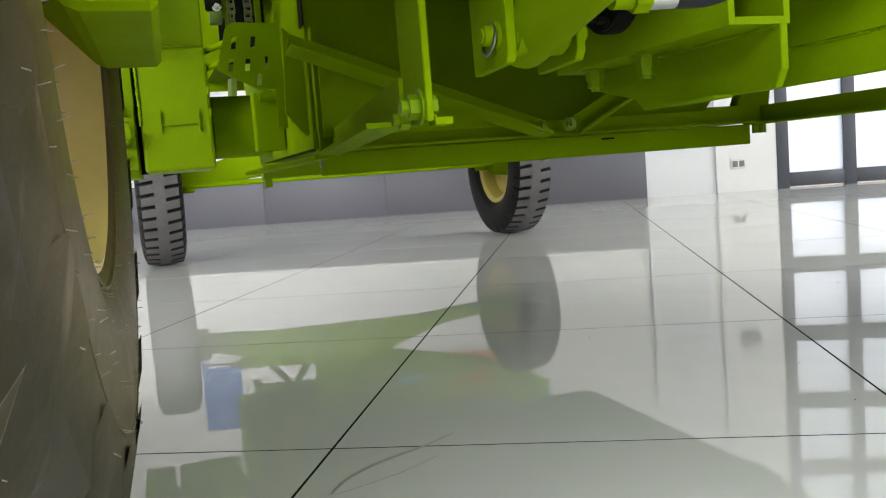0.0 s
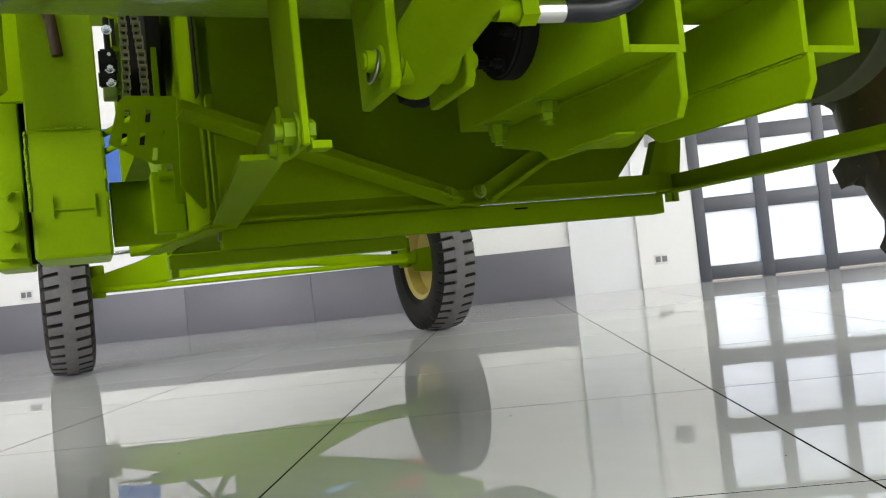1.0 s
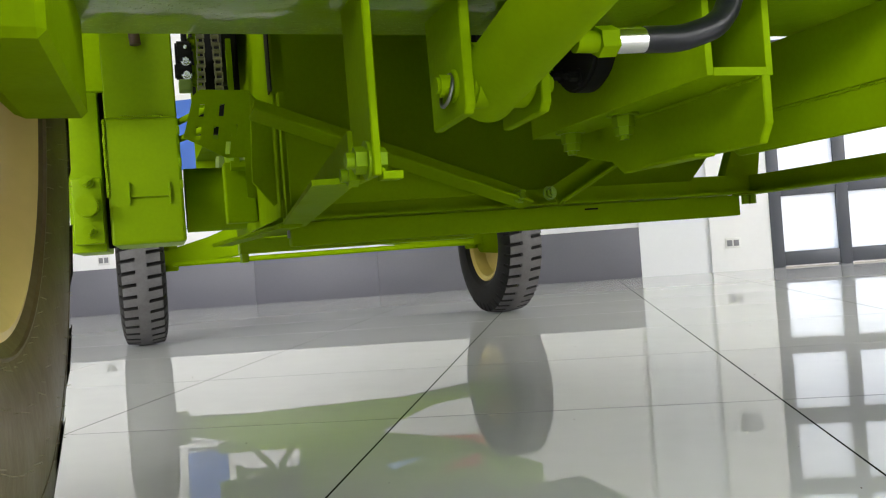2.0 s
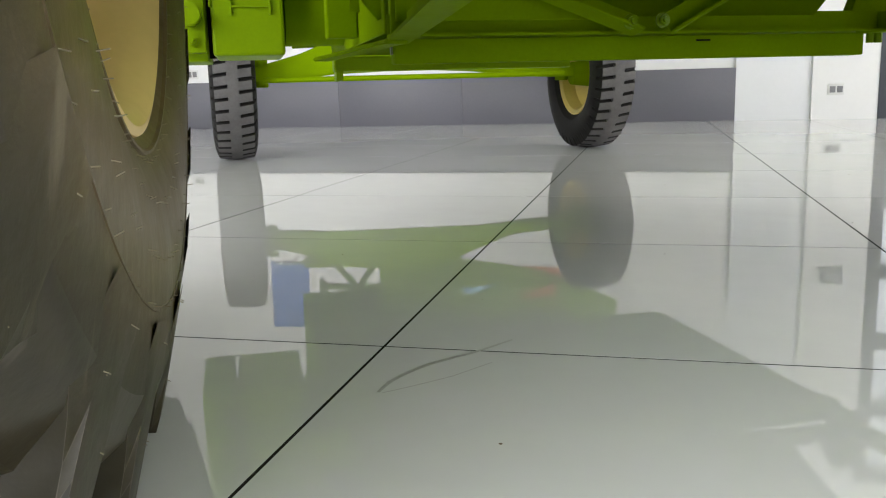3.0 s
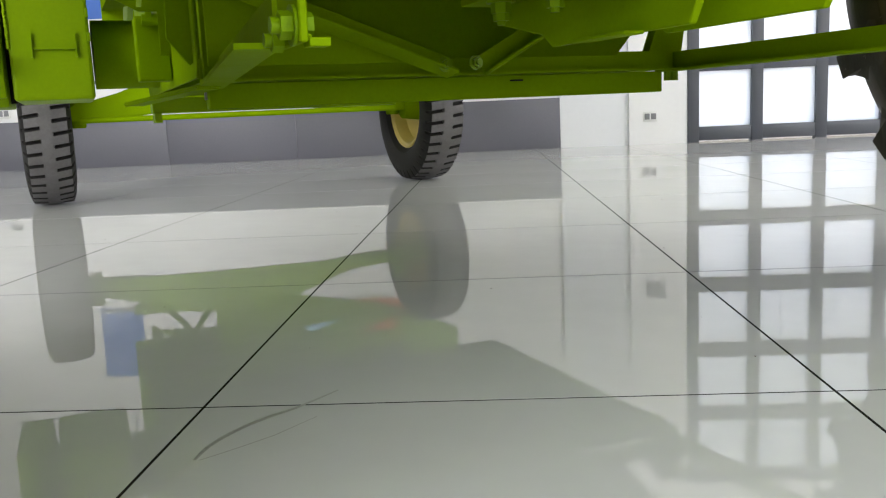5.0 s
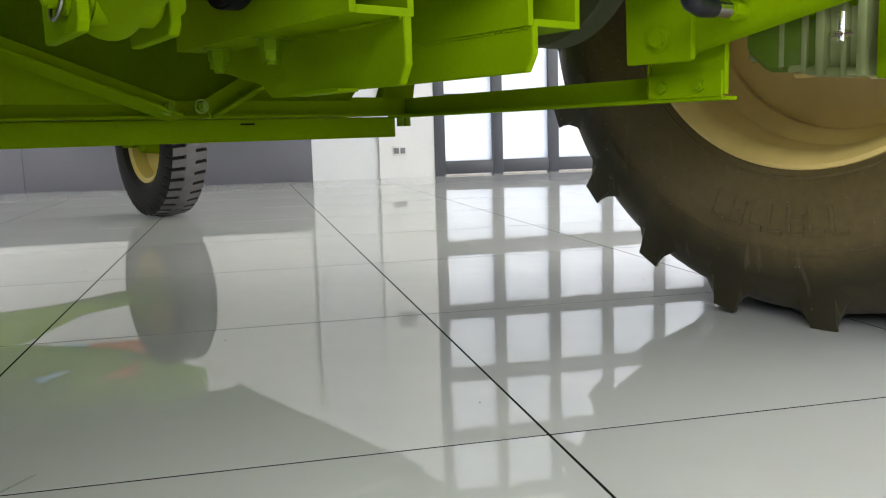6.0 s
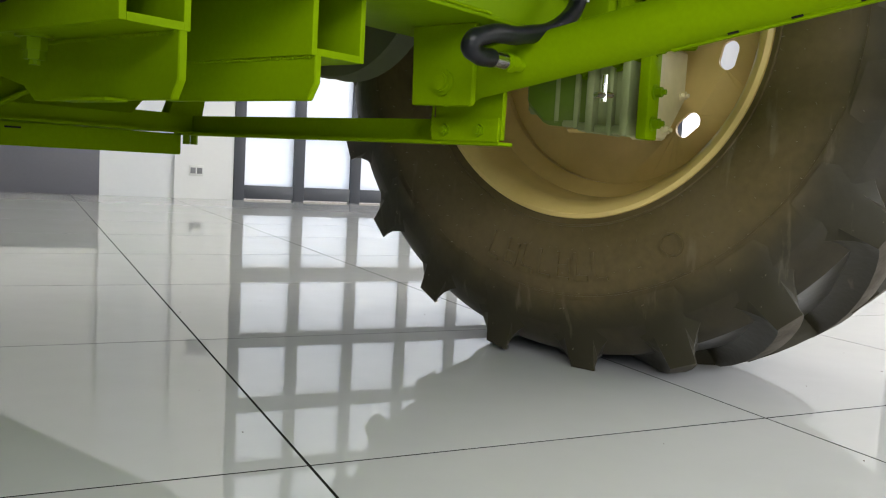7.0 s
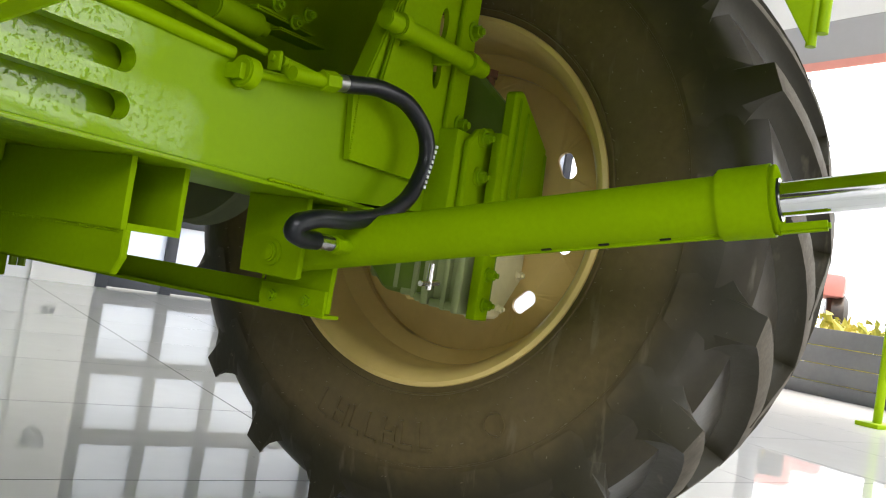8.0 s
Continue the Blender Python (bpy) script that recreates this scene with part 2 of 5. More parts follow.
# ---------------------------------------------------------------- mesh helpers
def part(name, bm, mat, parent=None, label="", smooth=0.6):
    """Links a bmesh as one mesh object under a thing or part."""
    bmesh.ops.recalc_face_normals(bm, faces=bm.faces)
    me = bpy.data.meshes.new(name)
    if smooth:
        for e in bm.edges:
            e.smooth = len(e.link_faces) == 2 and e.calc_face_angle(3.2) < smooth
        for f in bm.faces:
            f.smooth = True
    bm.to_mesh(me)
    bm.free()
    me.materials.append(mat)
    ob = new(name, me)
    if parent:
        ob.parent = parent
    if label:
        ob["label"] = label
    return ob


def box(bm, x0, x1, y0, y1, z0, z1, bevel=0.0):
    m = pose((x0 + x1) / 2, (y0 + y1) / 2, (z0 + z1) / 2) @ Matrix.Diagonal((abs(x1 - x0), abs(y1 - y0), abs(z1 - z0), 1))
    vs = bmesh.ops.create_cube(bm, size=1, matrix=m)["verts"]
    if bevel:
        es = {e for v in vs for e in v.link_edges}
        bmesh.ops.bevel(bm, geom=list(es), offset=bevel, segments=2, affect="EDGES", profile=0.5)
    return bm


def boxed(*a, bevel=0.0):
    return box(bmesh.new(), *a, bevel=bevel)


def basis(p, q, up=(0, 0, 1)):
    """A frame at p with z towards q."""
    p, q = Vector(p), Vector(q)
    z = (q - p).normalized()
    y = Vector(up)
    if abs(z.dot(y)) > 0.98:
        y = Vector((0, 1, 0))
    x = y.cross(z).normalized()
    y = z.cross(x)
    m = Matrix((x, y, z)).transposed().to_4x4()
    m.translation = p
    return m, (q - p).length


def rod(bm, p, q, r0, r1=None, seg=20, bevel=0.0):
    m, d = basis(p, q)
    vs = bmesh.ops.create_cone(bm, cap_ends=True, segments=seg, radius1=r0, radius2=r0 if r1 is None else r1, depth=d, matrix=m @ Matrix.Translation((0, 0, d / 2)))["verts"]
    if bevel:
        es = {e for v in vs for e in v.link_edges if len([f for f in e.link_faces if len(f.verts) > 4]) == 1}
        bmesh.ops.bevel(bm, geom=list(es), offset=bevel, segments=2, affect="EDGES")
    return bm


def bar(bm, p, q, w, h, up=(0, 0, 1), bevel=0.003):
    """A straight bar from p to q, w wide (sideways) and h high (along up)."""
    m, d = basis(p, q, up)
    vs = bmesh.ops.create_cube(bm, size=1, matrix=m @ Matrix.Translation((0, 0, d / 2)) @ Matrix.Diagonal((w, h, d, 1)))["verts"]
    if bevel:
        bmesh.ops.bevel(bm, geom=list({e for v in vs for e in v.link_edges}), offset=bevel, segments=2, affect="EDGES")
    return bm


def angle_bar(bm, p, q, w, t=0.006, up=(0, 0, 1)):
    """An L section from p to q: one leg flat under up, one leg along up."""
    m, d = basis(p, q, up)
    for x, y, a, b in ((0, 0, w, t), (-w / 2 + t / 2, w / 2, t, w)):
        vs = bmesh.ops.create_cube(bm, size=1, matrix=m @ Matrix.Translation((x, y, d / 2)) @ Matrix.Diagonal((a, b, d, 1)))["verts"]
        bmesh.ops.bevel(bm, geom=list({e for v in vs for e in v.link_edges}), offset=0.0015, segments=1, affect="EDGES")
    return bm


def plate(bm, outline, m, thick, bevel=0.0015):
    """A flat plate: an outline of 2D points in the plane of the frame m, extruded along its z."""
    vs = [bm.verts.new(m @ Vector((x, y, -thick / 2))) for x, y in outline]
    f = bm.faces.new(vs)
    r = bmesh.ops.extrude_face_region(bm, geom=[f])
    top = [v for v in r["geom"] if isinstance(v, bmesh.types.BMVert)]
    off = m.to_3x3() @ Vector((0, 0, thick))
    for v in top:
        v.co += off
    if bevel:
        es = {e for v in vs + top for e in v.link_edges}
        bmesh.ops.bevel(bm, geom=list(es), offset=bevel, segments=1, affect="EDGES")
    return bm


def revolve(bm, profile, seg=64, closed=True):
    """Turns a profile of (x, r) points about the x axis."""
    rings = []
    for i in range(seg):
        a = 2 * math.pi * i / seg
        rings.append([bm.verts.new((x, r * math.sin(a), r * math.cos(a))) for x, r in profile])
    n = len(profile)
    for i in range(seg):
        p, q = rings[i], rings[(i + 1) % seg]
        for j in range(n if closed else n - 1):
            k = (j + 1) % n
            bm.faces.new((p[j], p[k], q[k], q[j]))
    return bm


def slot_outline(x0, x1, z0, z1, tilt=0.0, n=8):
    r = (z1 - z0) / 2
    pts = []
    for k in range(n + 1):
        a = -math.pi / 2 + math.pi * k / n
        pts.append((x1 - r + r * math.cos(a), (z0 + z1) / 2 + r * math.sin(a)))
    for k in range(n + 1):
        a = math.pi / 2 + math.pi * k / n
        pts.append((x0 + r + r * math.cos(a), (z0 + z1) / 2 + r * math.sin(a)))
    return pts


def holed_plate(bm, outline, holes, m, thick):
    """A plate with holes: outline and holes are 2D loops in the plane of m."""
    edges = []
    for loop in [outline] + holes:
        vs = [bm.verts.new(m @ Vector((x, y, -thick / 2))) for x, y in loop]
        edges += [bm.edges.new((p, q)) for p, q in zip(vs, vs[1:] + vs[:1])]
    g = bmesh.ops.triangle_fill(bm, edges=edges, use_beauty=True)["geom"]
    faces = [f for f in g if isinstance(f, bmesh.types.BMFace)]
    r = bmesh.ops.extrude_face_region(bm, geom=faces)
    off = m.to_3x3() @ Vector((0, 0, thick))
    for v in r["geom"]:
        if isinstance(v, bmesh.types.BMVert):
            v.co += off
    return bm


def bolt(bm, p, d, r=0.012, h=0.012, washer=True):
    """A hexagon head on its washer at p, facing d."""
    p, d = Vector(p), Vector(d).normalized()
    if washer:
        rod(bm, p, p + d * 0.003, r * 1.5, seg=18)
    rod(bm, p + d * 0.003, p + d * (0.003 + h), r, seg=6)
    rod(bm, p + d * (0.003 + h), p + d * (0.006 + h * 1.3), r * 0.55, seg=10)
    return bm


def curve_tube(name, points, r, mat, parent, label="", handles="AUTO"):
    cu = bpy.data.curves.new(name, "CURVE")
    cu.dimensions, cu.bevel_depth, cu.bevel_resolution, cu.resolution_u = "3D", r, 5, 16
    sp = cu.splines.new("BEZIER")
    sp.bezier_points.add(len(points) - 1)
    for bp, p in zip(sp.bezier_points, points):
        bp.co, bp.handle_left_type, bp.handle_right_type = p, handles, handles
    cu.use_fill_caps = True
    tmp = new(name + "_curve", cu)
    me = bpy.data.meshes.new_from_object(tmp)
    bpy.data.objects.remove(tmp)
    for f in me.polygons:
        f.use_smooth = True
    me.name = name
    me.materials.clear()
    me.materials.append(mat)
    ob = new(name, me)
    ob.parent = parent
    if label:
        ob["label"] = label
    return ob


# ---------------------------------------------------------------- room
W = 0.8
X0, X1, Y0, Y1, H = -7.0, 7.6, -6.6, 6.78, 4.6
bm = boxed(X0 - 0.3, X1 + 0.3, Y0 - 0.3, Y1 + 0.3, -0.2, -0.0003)
floor = tagged(part("floor", bm, GROUT, smooth=0), "polished pale grey porcelain tiles with dark joints", "floor", kind="structure")
bm = boxed(X0, X1, Y0, Y1, H, H + 0.2)
tagged(part("ceiling", bm, WHITE, smooth=0), "plain white showroom ceiling", "ceiling", kind="structure")


def wall_piece(name, mat, a, label="white painted showroom wall"):
    return tagged(part(name, boxed(*a), mat, smooth=0), label, "wall", kind="structure")


wall_piece("wall_west", WHITE, (X0 - 0.25, X0, Y0, Y1, 0, H))
wall_piece("wall_north", WHITE, (X0, 2.135, Y1, Y1 + 0.25, 0, H))
wall_piece("wall_north_over_door", WHITE, (2.135, X1, Y1, Y1 + 0.25, 3.2, H))
wall_piece("wall_column", PANEL, (1.025, 1.627, Y1 - 0.03, Y1 - 0.001, 0, H), "pale grey flush column panel")
wall_piece("wall_beside_door", WHITE, (1.627, 2.135, Y1 - 0.06, Y1 - 0.001, 0, H))
x = 1.025
while x > X0:
    x2 = max(X0, x - 1.19)
    tagged(part("wainscot_panel", boxed(x2 + 0.0012, x - 0.0012, Y1 - 0.035, Y1 - 0.001, 0.0, 0.445, bevel=0.001), GREY), "grey wainscot panel along the white wall", "wall panel", group="wainscot panels", kind="structure")
    x -= 1.19

# glazed door wall
door = tagged(new("window_1"), "dark grey aluminium glazed door wall with square panes", "window", kind="structure")
DX, DP, DZ = 2.135, 0.551, 0.61
COLS, ROWS_N = 9, 5
for i in range(COLS + 1):
    part("mullion", boxed(DX + i * DP, DX + i * DP + 0.10, Y1 - 0.07, Y1 + 0.01, 0, 3.2, bevel=0.004), FRAME, door)
for j in range(ROWS_N + 1):
    for i in range(COLS):
        z0 = 0.015 if j == 0 else j * DZ + 0.005
        part("rail", boxed(DX + i * DP + 0.10, DX + (i + 1) * DP, Y1 - 0.066, Y1 + 0.006, z0, j * DZ + 0.135, bevel=0.004), FRAME, door)
for j in range(ROWS_N):
    for i in range(COLS):
        pane = part("pane", boxed(DX + i * DP + 0.09, DX + (i + 1) * DP + 0.01, Y1 - 0.034, Y1 - 0.028, j * DZ + 0.12, (j + 1) * DZ + 0.015), FROST, door, smooth=0)
        pane.visible_shadow = False


def socket(x, y, z):
    thing = tagged(part("wall_socket", boxed(x - 0.062, x + 0.062, y - 0.010, y, z - 0.045, z + 0.045, bevel=0.003), WHITE_PLASTIC), "white double socket plate on the wall", "socket")
    for dx in (-0.028, 0.028):
        part("insert", boxed(x + dx - 0.022, x + dx + 0.022, y - 0.0125, y - 0.0095, z - 0.026, z + 0.026, bevel=0.001), GREY_PLASTIC, thing, "grey socket insert")
    return thing


socket(1.811, Y1 - 0.06, 0.245)
socket(-4.07, Y1 - 0.001, 0.53)
poster = tagged(part("wall_poster", boxed(-3.38, -2.90, Y1 - 0.02, Y1 - 0.001, 1.28, 2.05), WHITE_PLASTIC), "blue printed poster in a white frame", "poster")
part("print", boxed(-3.35, -2.95, Y1 - 0.024, Y1 - 0.0195, 1.33, 2.0), BLUE, poster, smooth=0)
banner = tagged(part("wall_banner", boxed(-1.62, -0.36, Y1 - 0.016, Y1 - 0.001, 1.30, 1.95), WHITE_PLASTIC), "wall banner printed in pale blue and orange red", "banner")
part("blue_print", boxed(-1.60, -0.98, Y1 - 0.020, Y1 - 0.0155, 1.32, 1.93), SKY_PRINT, banner, "pale blue printed half", smooth=0)
part("red_print", boxed(-0.96, -0.38, Y1 - 0.020, Y1 - 0.0155, 1.32, 1.93), RED_PRINT, banner, "orange red printed half", smooth=0)
control = tagged(part("wall_control_box", boxed(1.78, 1.945, Y1 - 0.085, Y1 - 0.06, 1.25, 1.395, bevel=0.004), GREY_FASCIA), "grey square control box on the white wall", "control box")
part("cover_plate", boxed(1.80, 1.925, Y1 - 0.089, Y1 - 0.0845, 1.268, 1.377, bevel=0.002), GREY_FASCIA, control)

# front side towards the street: open glazing with a red sill board over it
shopfront = tagged(new("window_2"), "wide open shopfront with grey fascia and red trim", "window", kind="structure")
part("fascia", boxed(X1 - 0.1, X1 + 0.1, Y0, Y1, 3.04, 3.43), GREY_FASCIA, shopfront, smooth=0)
part("upper_fascia", boxed(X1 - 0.097, X1 + 0.1, Y0, Y1, 3.434, H), WHITE, shopfront, smooth=0)
part("red_trim", boxed(X1 - 0.115, X1 - 0.101, Y0, Y1, 2.97, 3.05), CORAL, shopfront, "red strip under the grey fascia", smooth=0)
wall_piece("wall_east", WHITE, (X1 - 0.1, X1 + 0.1, 4.12, Y1, 0, 2.958))
for yy in (-6.4, -2.4, 4.0):
    part("post", boxed(X1 - 0.06, X1 + 0.06, yy, yy + 0.12, 0, 2.95, bevel=0.004), FRAME, shopfront)
# unseen glazed front, added to carry the fill lamp
back = tagged(new("unseen_window_3"), "unseen glazed front with dark posts, added for the fill lamp", "window", kind="structure")
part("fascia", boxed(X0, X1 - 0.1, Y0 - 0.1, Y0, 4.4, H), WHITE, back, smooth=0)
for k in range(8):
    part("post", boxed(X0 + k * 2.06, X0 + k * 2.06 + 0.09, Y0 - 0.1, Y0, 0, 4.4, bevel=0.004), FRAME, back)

# green stand near the shopfront
bm = bmesh.new()
rod(bm, (6.25, 2.13, 0.0), (6.25, 2.13, 1.1), 0.03, seg=16)
box(bm, 6.12, 6.38, 2.05, 2.21, 0.0, 0.03, bevel=0.004)
tagged(part("display_stand", bm, GREEN_LIGHT), "bright green steel post on a flat foot", "stand")

# outside
tagged(part("ground", boxed(-400, 400, -400, 400, -0.6, -0.21), CONCRETE, smooth=0), "pale concrete yard", "ground", kind="structure")
wall = tagged(new("boundary_wall"), "low grey slatted boundary wall in the yard", "wall", kind="structure")
for k in range(5):
    part("slat", boxed(8.05, 8.12, -2.0, 5.6, -0.21 + k * 0.170, -0.047 + k * 0.170, bevel=0.006), GREY_SLAT, wall)
for yy in (-2.0, 0.3, 2.6, 4.9):
    part("post", boxed(8.0, 8.16, yy, yy + 0.1, -0.21, 0.66, bevel=0.004), FRAME, wall)


def hedge(name, cx, cy, w, d, h, mat, label, cat):
    """A loose bank of small leaf clumps."""
    bm = bmesh.new()
    rnd = random.Random(7)
    for k in range(2600):
        p = Vector((cx + rnd.uniform(-w, w), cy + rnd.uniform(-d, d), 0))
        p.z = -0.2 + h * rnd.random() * (0.88 + 0.12 * math.sin(p.y * 2.3))
        r = rnd.uniform(0.05, 0.13)
        m = Matrix.Translation(p) @ Euler([rnd.uniform(0, 6.3) for _ in range(3)]).to_matrix().to_4x4()
        vs = [bm.verts.new(m @ Vector(q)) for q in ((-r, 0, 0), (0, -r * 0.5, r * 0.2), (r, 0, 0), (0, r * 0.5, r * 0.2))]
        bm.faces.new(vs)
    return tagged(part(name, bm, mat, smooth=0), label, cat, kind="stuff")


hedge("flower_hedge", 10.2, 3.3, 0.6, 2.4, 1.22, LEAF, "yellow green leafy hedge behind the boundary wall", "hedge")

# far side of the yard: added glowing wall, hides bright sky and gives east light
glow_mat = bpy.data.materials.new("backdrop_glow")
glow_mat.use_nodes = True
glow = glow_mat.node_tree.nodes["Principled BSDF"]
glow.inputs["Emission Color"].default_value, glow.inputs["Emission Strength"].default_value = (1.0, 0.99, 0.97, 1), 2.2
tagged(part("backdrop", boxed(60, 60.5, -60, 90, -0.21, 26), glow_mat, smooth=0), "added pale wall beyond the yard that glows by itself", "backdrop", kind="structure")

# red tractor in the yard
red = tagged(new("red_tractor"), "red tractor standing in the bright yard, glare painted into its colour", "tractor")
red.matrix_basis = pose(12.0, 7.0, -0.21, 0, 0, -55)
bm = boxed(-0.38, 0.38, -1.4, 0.5, 1.0, 1.75, bevel=0.12)
part("hood", bm, CORAL, red)
part("grille", boxed(-0.26, 0.26, -1.42, -1.395, 1.1, 1.6, bevel=0.01), DARK, red)
part("fender", boxed(-0.85, 0.85, 0.7, 1.7, 1.4, 1.8, bevel=0.12), CORAL, red)
part("chassis", boxed(-0.25, 0.25, -1.2, 1.6, 0.5, 1.0, bevel=0.03), DARK, red)
for dx, dy, rr in ((-0.75, 1.2, 0.75), (0.75, 1.2, 0.75), (-0.7, -0.9, 0.5), (0.7, -0.9, 0.5)):
    bm = revolve(bmesh.new(), [(-0.14, rr * 0.5), (-0.16, rr * 0.9), (-0.09, rr), (0.09, rr), (0.16, rr * 0.9), (0.14, rr * 0.5)], 40)
    w = part("tyre", bm, RUBBER, red)
    w.matrix_basis = pose(dx, dy, rr)
    part("rim", revolve(bmesh.new(), [(-0.08, 0.03), (-0.1, rr * 0.52), (0.1, rr * 0.52), (0.08, 0.03)], 30), RIM, w)

# ---------------------------------------------------------------- combine harvester
combine = tagged(new("combine_harvester"), "lime green combine harvester parked on the tiles", "combine harvester")
combine.matrix_basis = pose(0.665, 0.01, 0, 0, 0, 26)
LUGS, LUG_STEP = 20, 2 * math.pi / 20
FLAT = -0.6825


def settle(bm):
    """The weight of the machine flattens the rubber on the floor."""
    for v in bm.verts:
        if v.co.z < FLAT:
            v.co.z = FLAT


def lug(s, side, a0):
    """One chevron lug: a flat end face on the side wall, concave flanks and a worn land that sweeps past the middle.
    s mirrors the wheel, side is the half of the tread."""
    bm = bmesh.new()
    levels = (0.0, 0.12, 0.28, 0.55, 0.82, 1.0)
    rows = [[(-0.2845 + 0.0345 * g, 0.543 + 0.147 * g, 0.0420 - 0.0155 * g ** 0.85, a0) for g in levels]]
    n = 9
    for k in range(n):
        f = (0.012, 0.10, 0.22, 0.36, 0.50, 0.64, 0.78, 0.90, 1.0)[k]
        x = -0.2460 + 0.286 * f
        a = a0 - 0.04 * f - 0.33 * f ** 1.25
        base = 0.612 + 0.036 * min(1, f * 3.2) + 0.022 * f
        top = 0.6905 + 0.032 * math.sin(math.pi / 2 * min(1, f * 1.1))
        out = 0.021 * max(0, 1 - f * 4)
        flare = 0.046 + 0.012 * min(1, f * 4)
        rows.append([(x - out * (1 - g), base + (top - base) * g, 0.0265 + 0.004 * f + flare * (1 - g) ** 2.1, a) for g in levels])
    vs = []
    for row in rows:
        ring = [(x, r, a - h / r) for x, r, h, a in row] + [(x, r, a + h / r) for x, r, h, a in reversed(row)]
        vs.append([bm.verts.new((x * side * s, r * math.sin(a), r * math.cos(a))) for x, r, a in ring])
    m = len(vs[0])
    for p, q in zip(vs, vs[1:]):
        for j in range(m):
            face = bm.faces.new((p[j], p[(j + 1) % m], q[(j + 1) % m], q[j]))
            if j == m // 2 - 1:
                face.material_index = 1
    bm.faces.new(vs[0])
    bm.faces.new(vs[-1])
    bmesh.ops.recalc_face_normals(bm, faces=bm.faces)
    es = [e for e in bm.edges if len(e.link_faces) == 2 and e.calc_face_angle(0) > 0.6 and sum(math.hypot(v.co.y, v.co.z) for v in e.verts) > 1.12]
    bmesh.ops.bevel(bm, geom=es, offset=0.003, segments=2, affect="EDGES", profile=0.6, clamp_overlap=True, material=2)
    settle(bm)
    return bm


def drive_wheel(u, b, z, s, turn):
    """A big driven wheel; s is +1 when its outer face looks towards +x."""
    hub = new("front_wheel")
    hub.parent = combine
    hub.matrix_basis = pose(u, b, z)
    t0 = radians(turn)
    prof = [(-0.252, 0.372), (-0.267, 0.390), (-0.279, 0.43), (-0.2835, 0.48), (-0.2815, 0.525), (-0.279, 0.558), (-0.2705, 0.598), (-0.257, 0.630), (-0.225, 0.656), (-0.10, 0.674), (0, 0.680)]
    prof = prof + [(-x, r) for x, r in reversed(prof[:-1])] + [(0.17, 0.355), (-0.17, 0.355)]
    bm = revolve(bmesh.new(), [(x * s, r) for x, r in prof], 120)
    tyre = part("tyre", bm, SIDEWALL, hub, "black rubber tractor tyre with deep chevron lugs", smooth=0.5)
    tyre.data.materials.append(RUBBER)
    for poly in tyre.data.polygons:
        poly.material_index = int(math.hypot(poly.center.y, poly.center.z) > 0.60)
    for k in range(LUGS):
        for side in (1, -1):
            piece = part("lug", lug(s, side, t0 + (k if side > 0 else k + 0.5) * LUG_STEP), SIDEWALL, hub, smooth=0.6)
            piece.data.materials.append(LAND)
            piece.data.materials.append(WORN_EDGE)
    rnd = random.Random(3)
    for rr, xx, hh in ((0.394, -0.2685, 0.003), (0.532, -0.2806, 0.0014)):
        bm = revolve(bmesh.new(), [((xx - hh) * s, rr - 0.0015), ((xx - hh) * s, rr + 0.0015), ((xx + 0.004) * s, rr + 0.003), ((xx + 0.004) * s, rr - 0.003)], 120)
        part("sidewall_ring", bm, SIDEWALL, hub)
    for base in (() if s < 0 else (2.80, 0.6)):
        for k in range(7 if base > 2 else 3):
            bm = bmesh.new()
            a = base + k * 0.088
            strokes = [(0, -0.02, 0.006, 0.056), (0.025, 0.008, 0.030, 0.006), (-0.02 + 0.02 * (k % 3), 0.010, 0.026, 0.006), (0.0, 0.036, 0.006, 0.030 + 0.016 * (k % 2))]
            for dr, da, w, h in strokes[: 2 + (k * 5) % 3]:
                m = Matrix.Rotation(-(a + da), 4, "X") @ Matrix.Translation((-0.2825 * s, 0, 0.475 + dr))
                bmesh.ops.create_cube(bm, size=1, matrix=m @ Matrix.Diagonal((0.009, w, h, 1)))
            part("moulded_mark", bm, SIDEWALL, hub)
    if s > 0:
        bm = revolve(bmesh.new(), [(-0.004, 0.020), (-0.004, 0.023), (0.004, 0.024), (0.004, 0.019)], 28)
        bm.transform(Matrix.Rotation(-3.66, 4, "X") @ Matrix.Translation((-0.2825, 0, 0.472)))
        part("moulded_mark", bm, SIDEWALL, hub)
    bm = bmesh.new()
    for k in range(320):
        r, x = ((0.402, -0.270), (0.440, -0.279), (0.490, -0.2825), (0.530, -0.280))[k % 4]
        a = (k // 4 + rnd.uniform(-0.3, 0.3)) * 2 * math.pi / 80
        p = Vector((x * s, r * math.sin(a), r * math.cos(a)))
        d = Vector((-s, rnd.uniform(-0.5, 0.5), rnd.uniform(-0.5, 0.5))).normalized()
        rod(bm, p, p + d * rnd.uniform(0.004, 0.009), 0.0005, 0.0004, seg=4)
    for k in range(2 * LUGS):
        a = t0 + k // 2 * LUG_STEP
        for q in range(3):
            r, x, da = rnd.choice(((0.600, -0.268, 0.03), (0.640, -0.257, -0.03), (0.668, -0.249, 0.02), (0.688, -0.243, 0.03), (0.56, -0.279, -0.05)))
            aa = a + da + rnd.uniform(-0.01, 0.01)
            p = Vector((x * s, r * math.sin(aa), r * math.cos(aa)))
            d = Vector((-s, 0.6 * math.sin(aa) + rnd.uniform(-0.4, 0.4), 0.6 * math.cos(aa) + rnd.uniform(-0.4, 0.4))).normalized()
            if (p + d * 0.01).z > FLAT:
                rod(bm, p - d * 0.003, p + d * rnd.uniform(0.004, 0.009), 0.0006, 0.0004, seg=4)
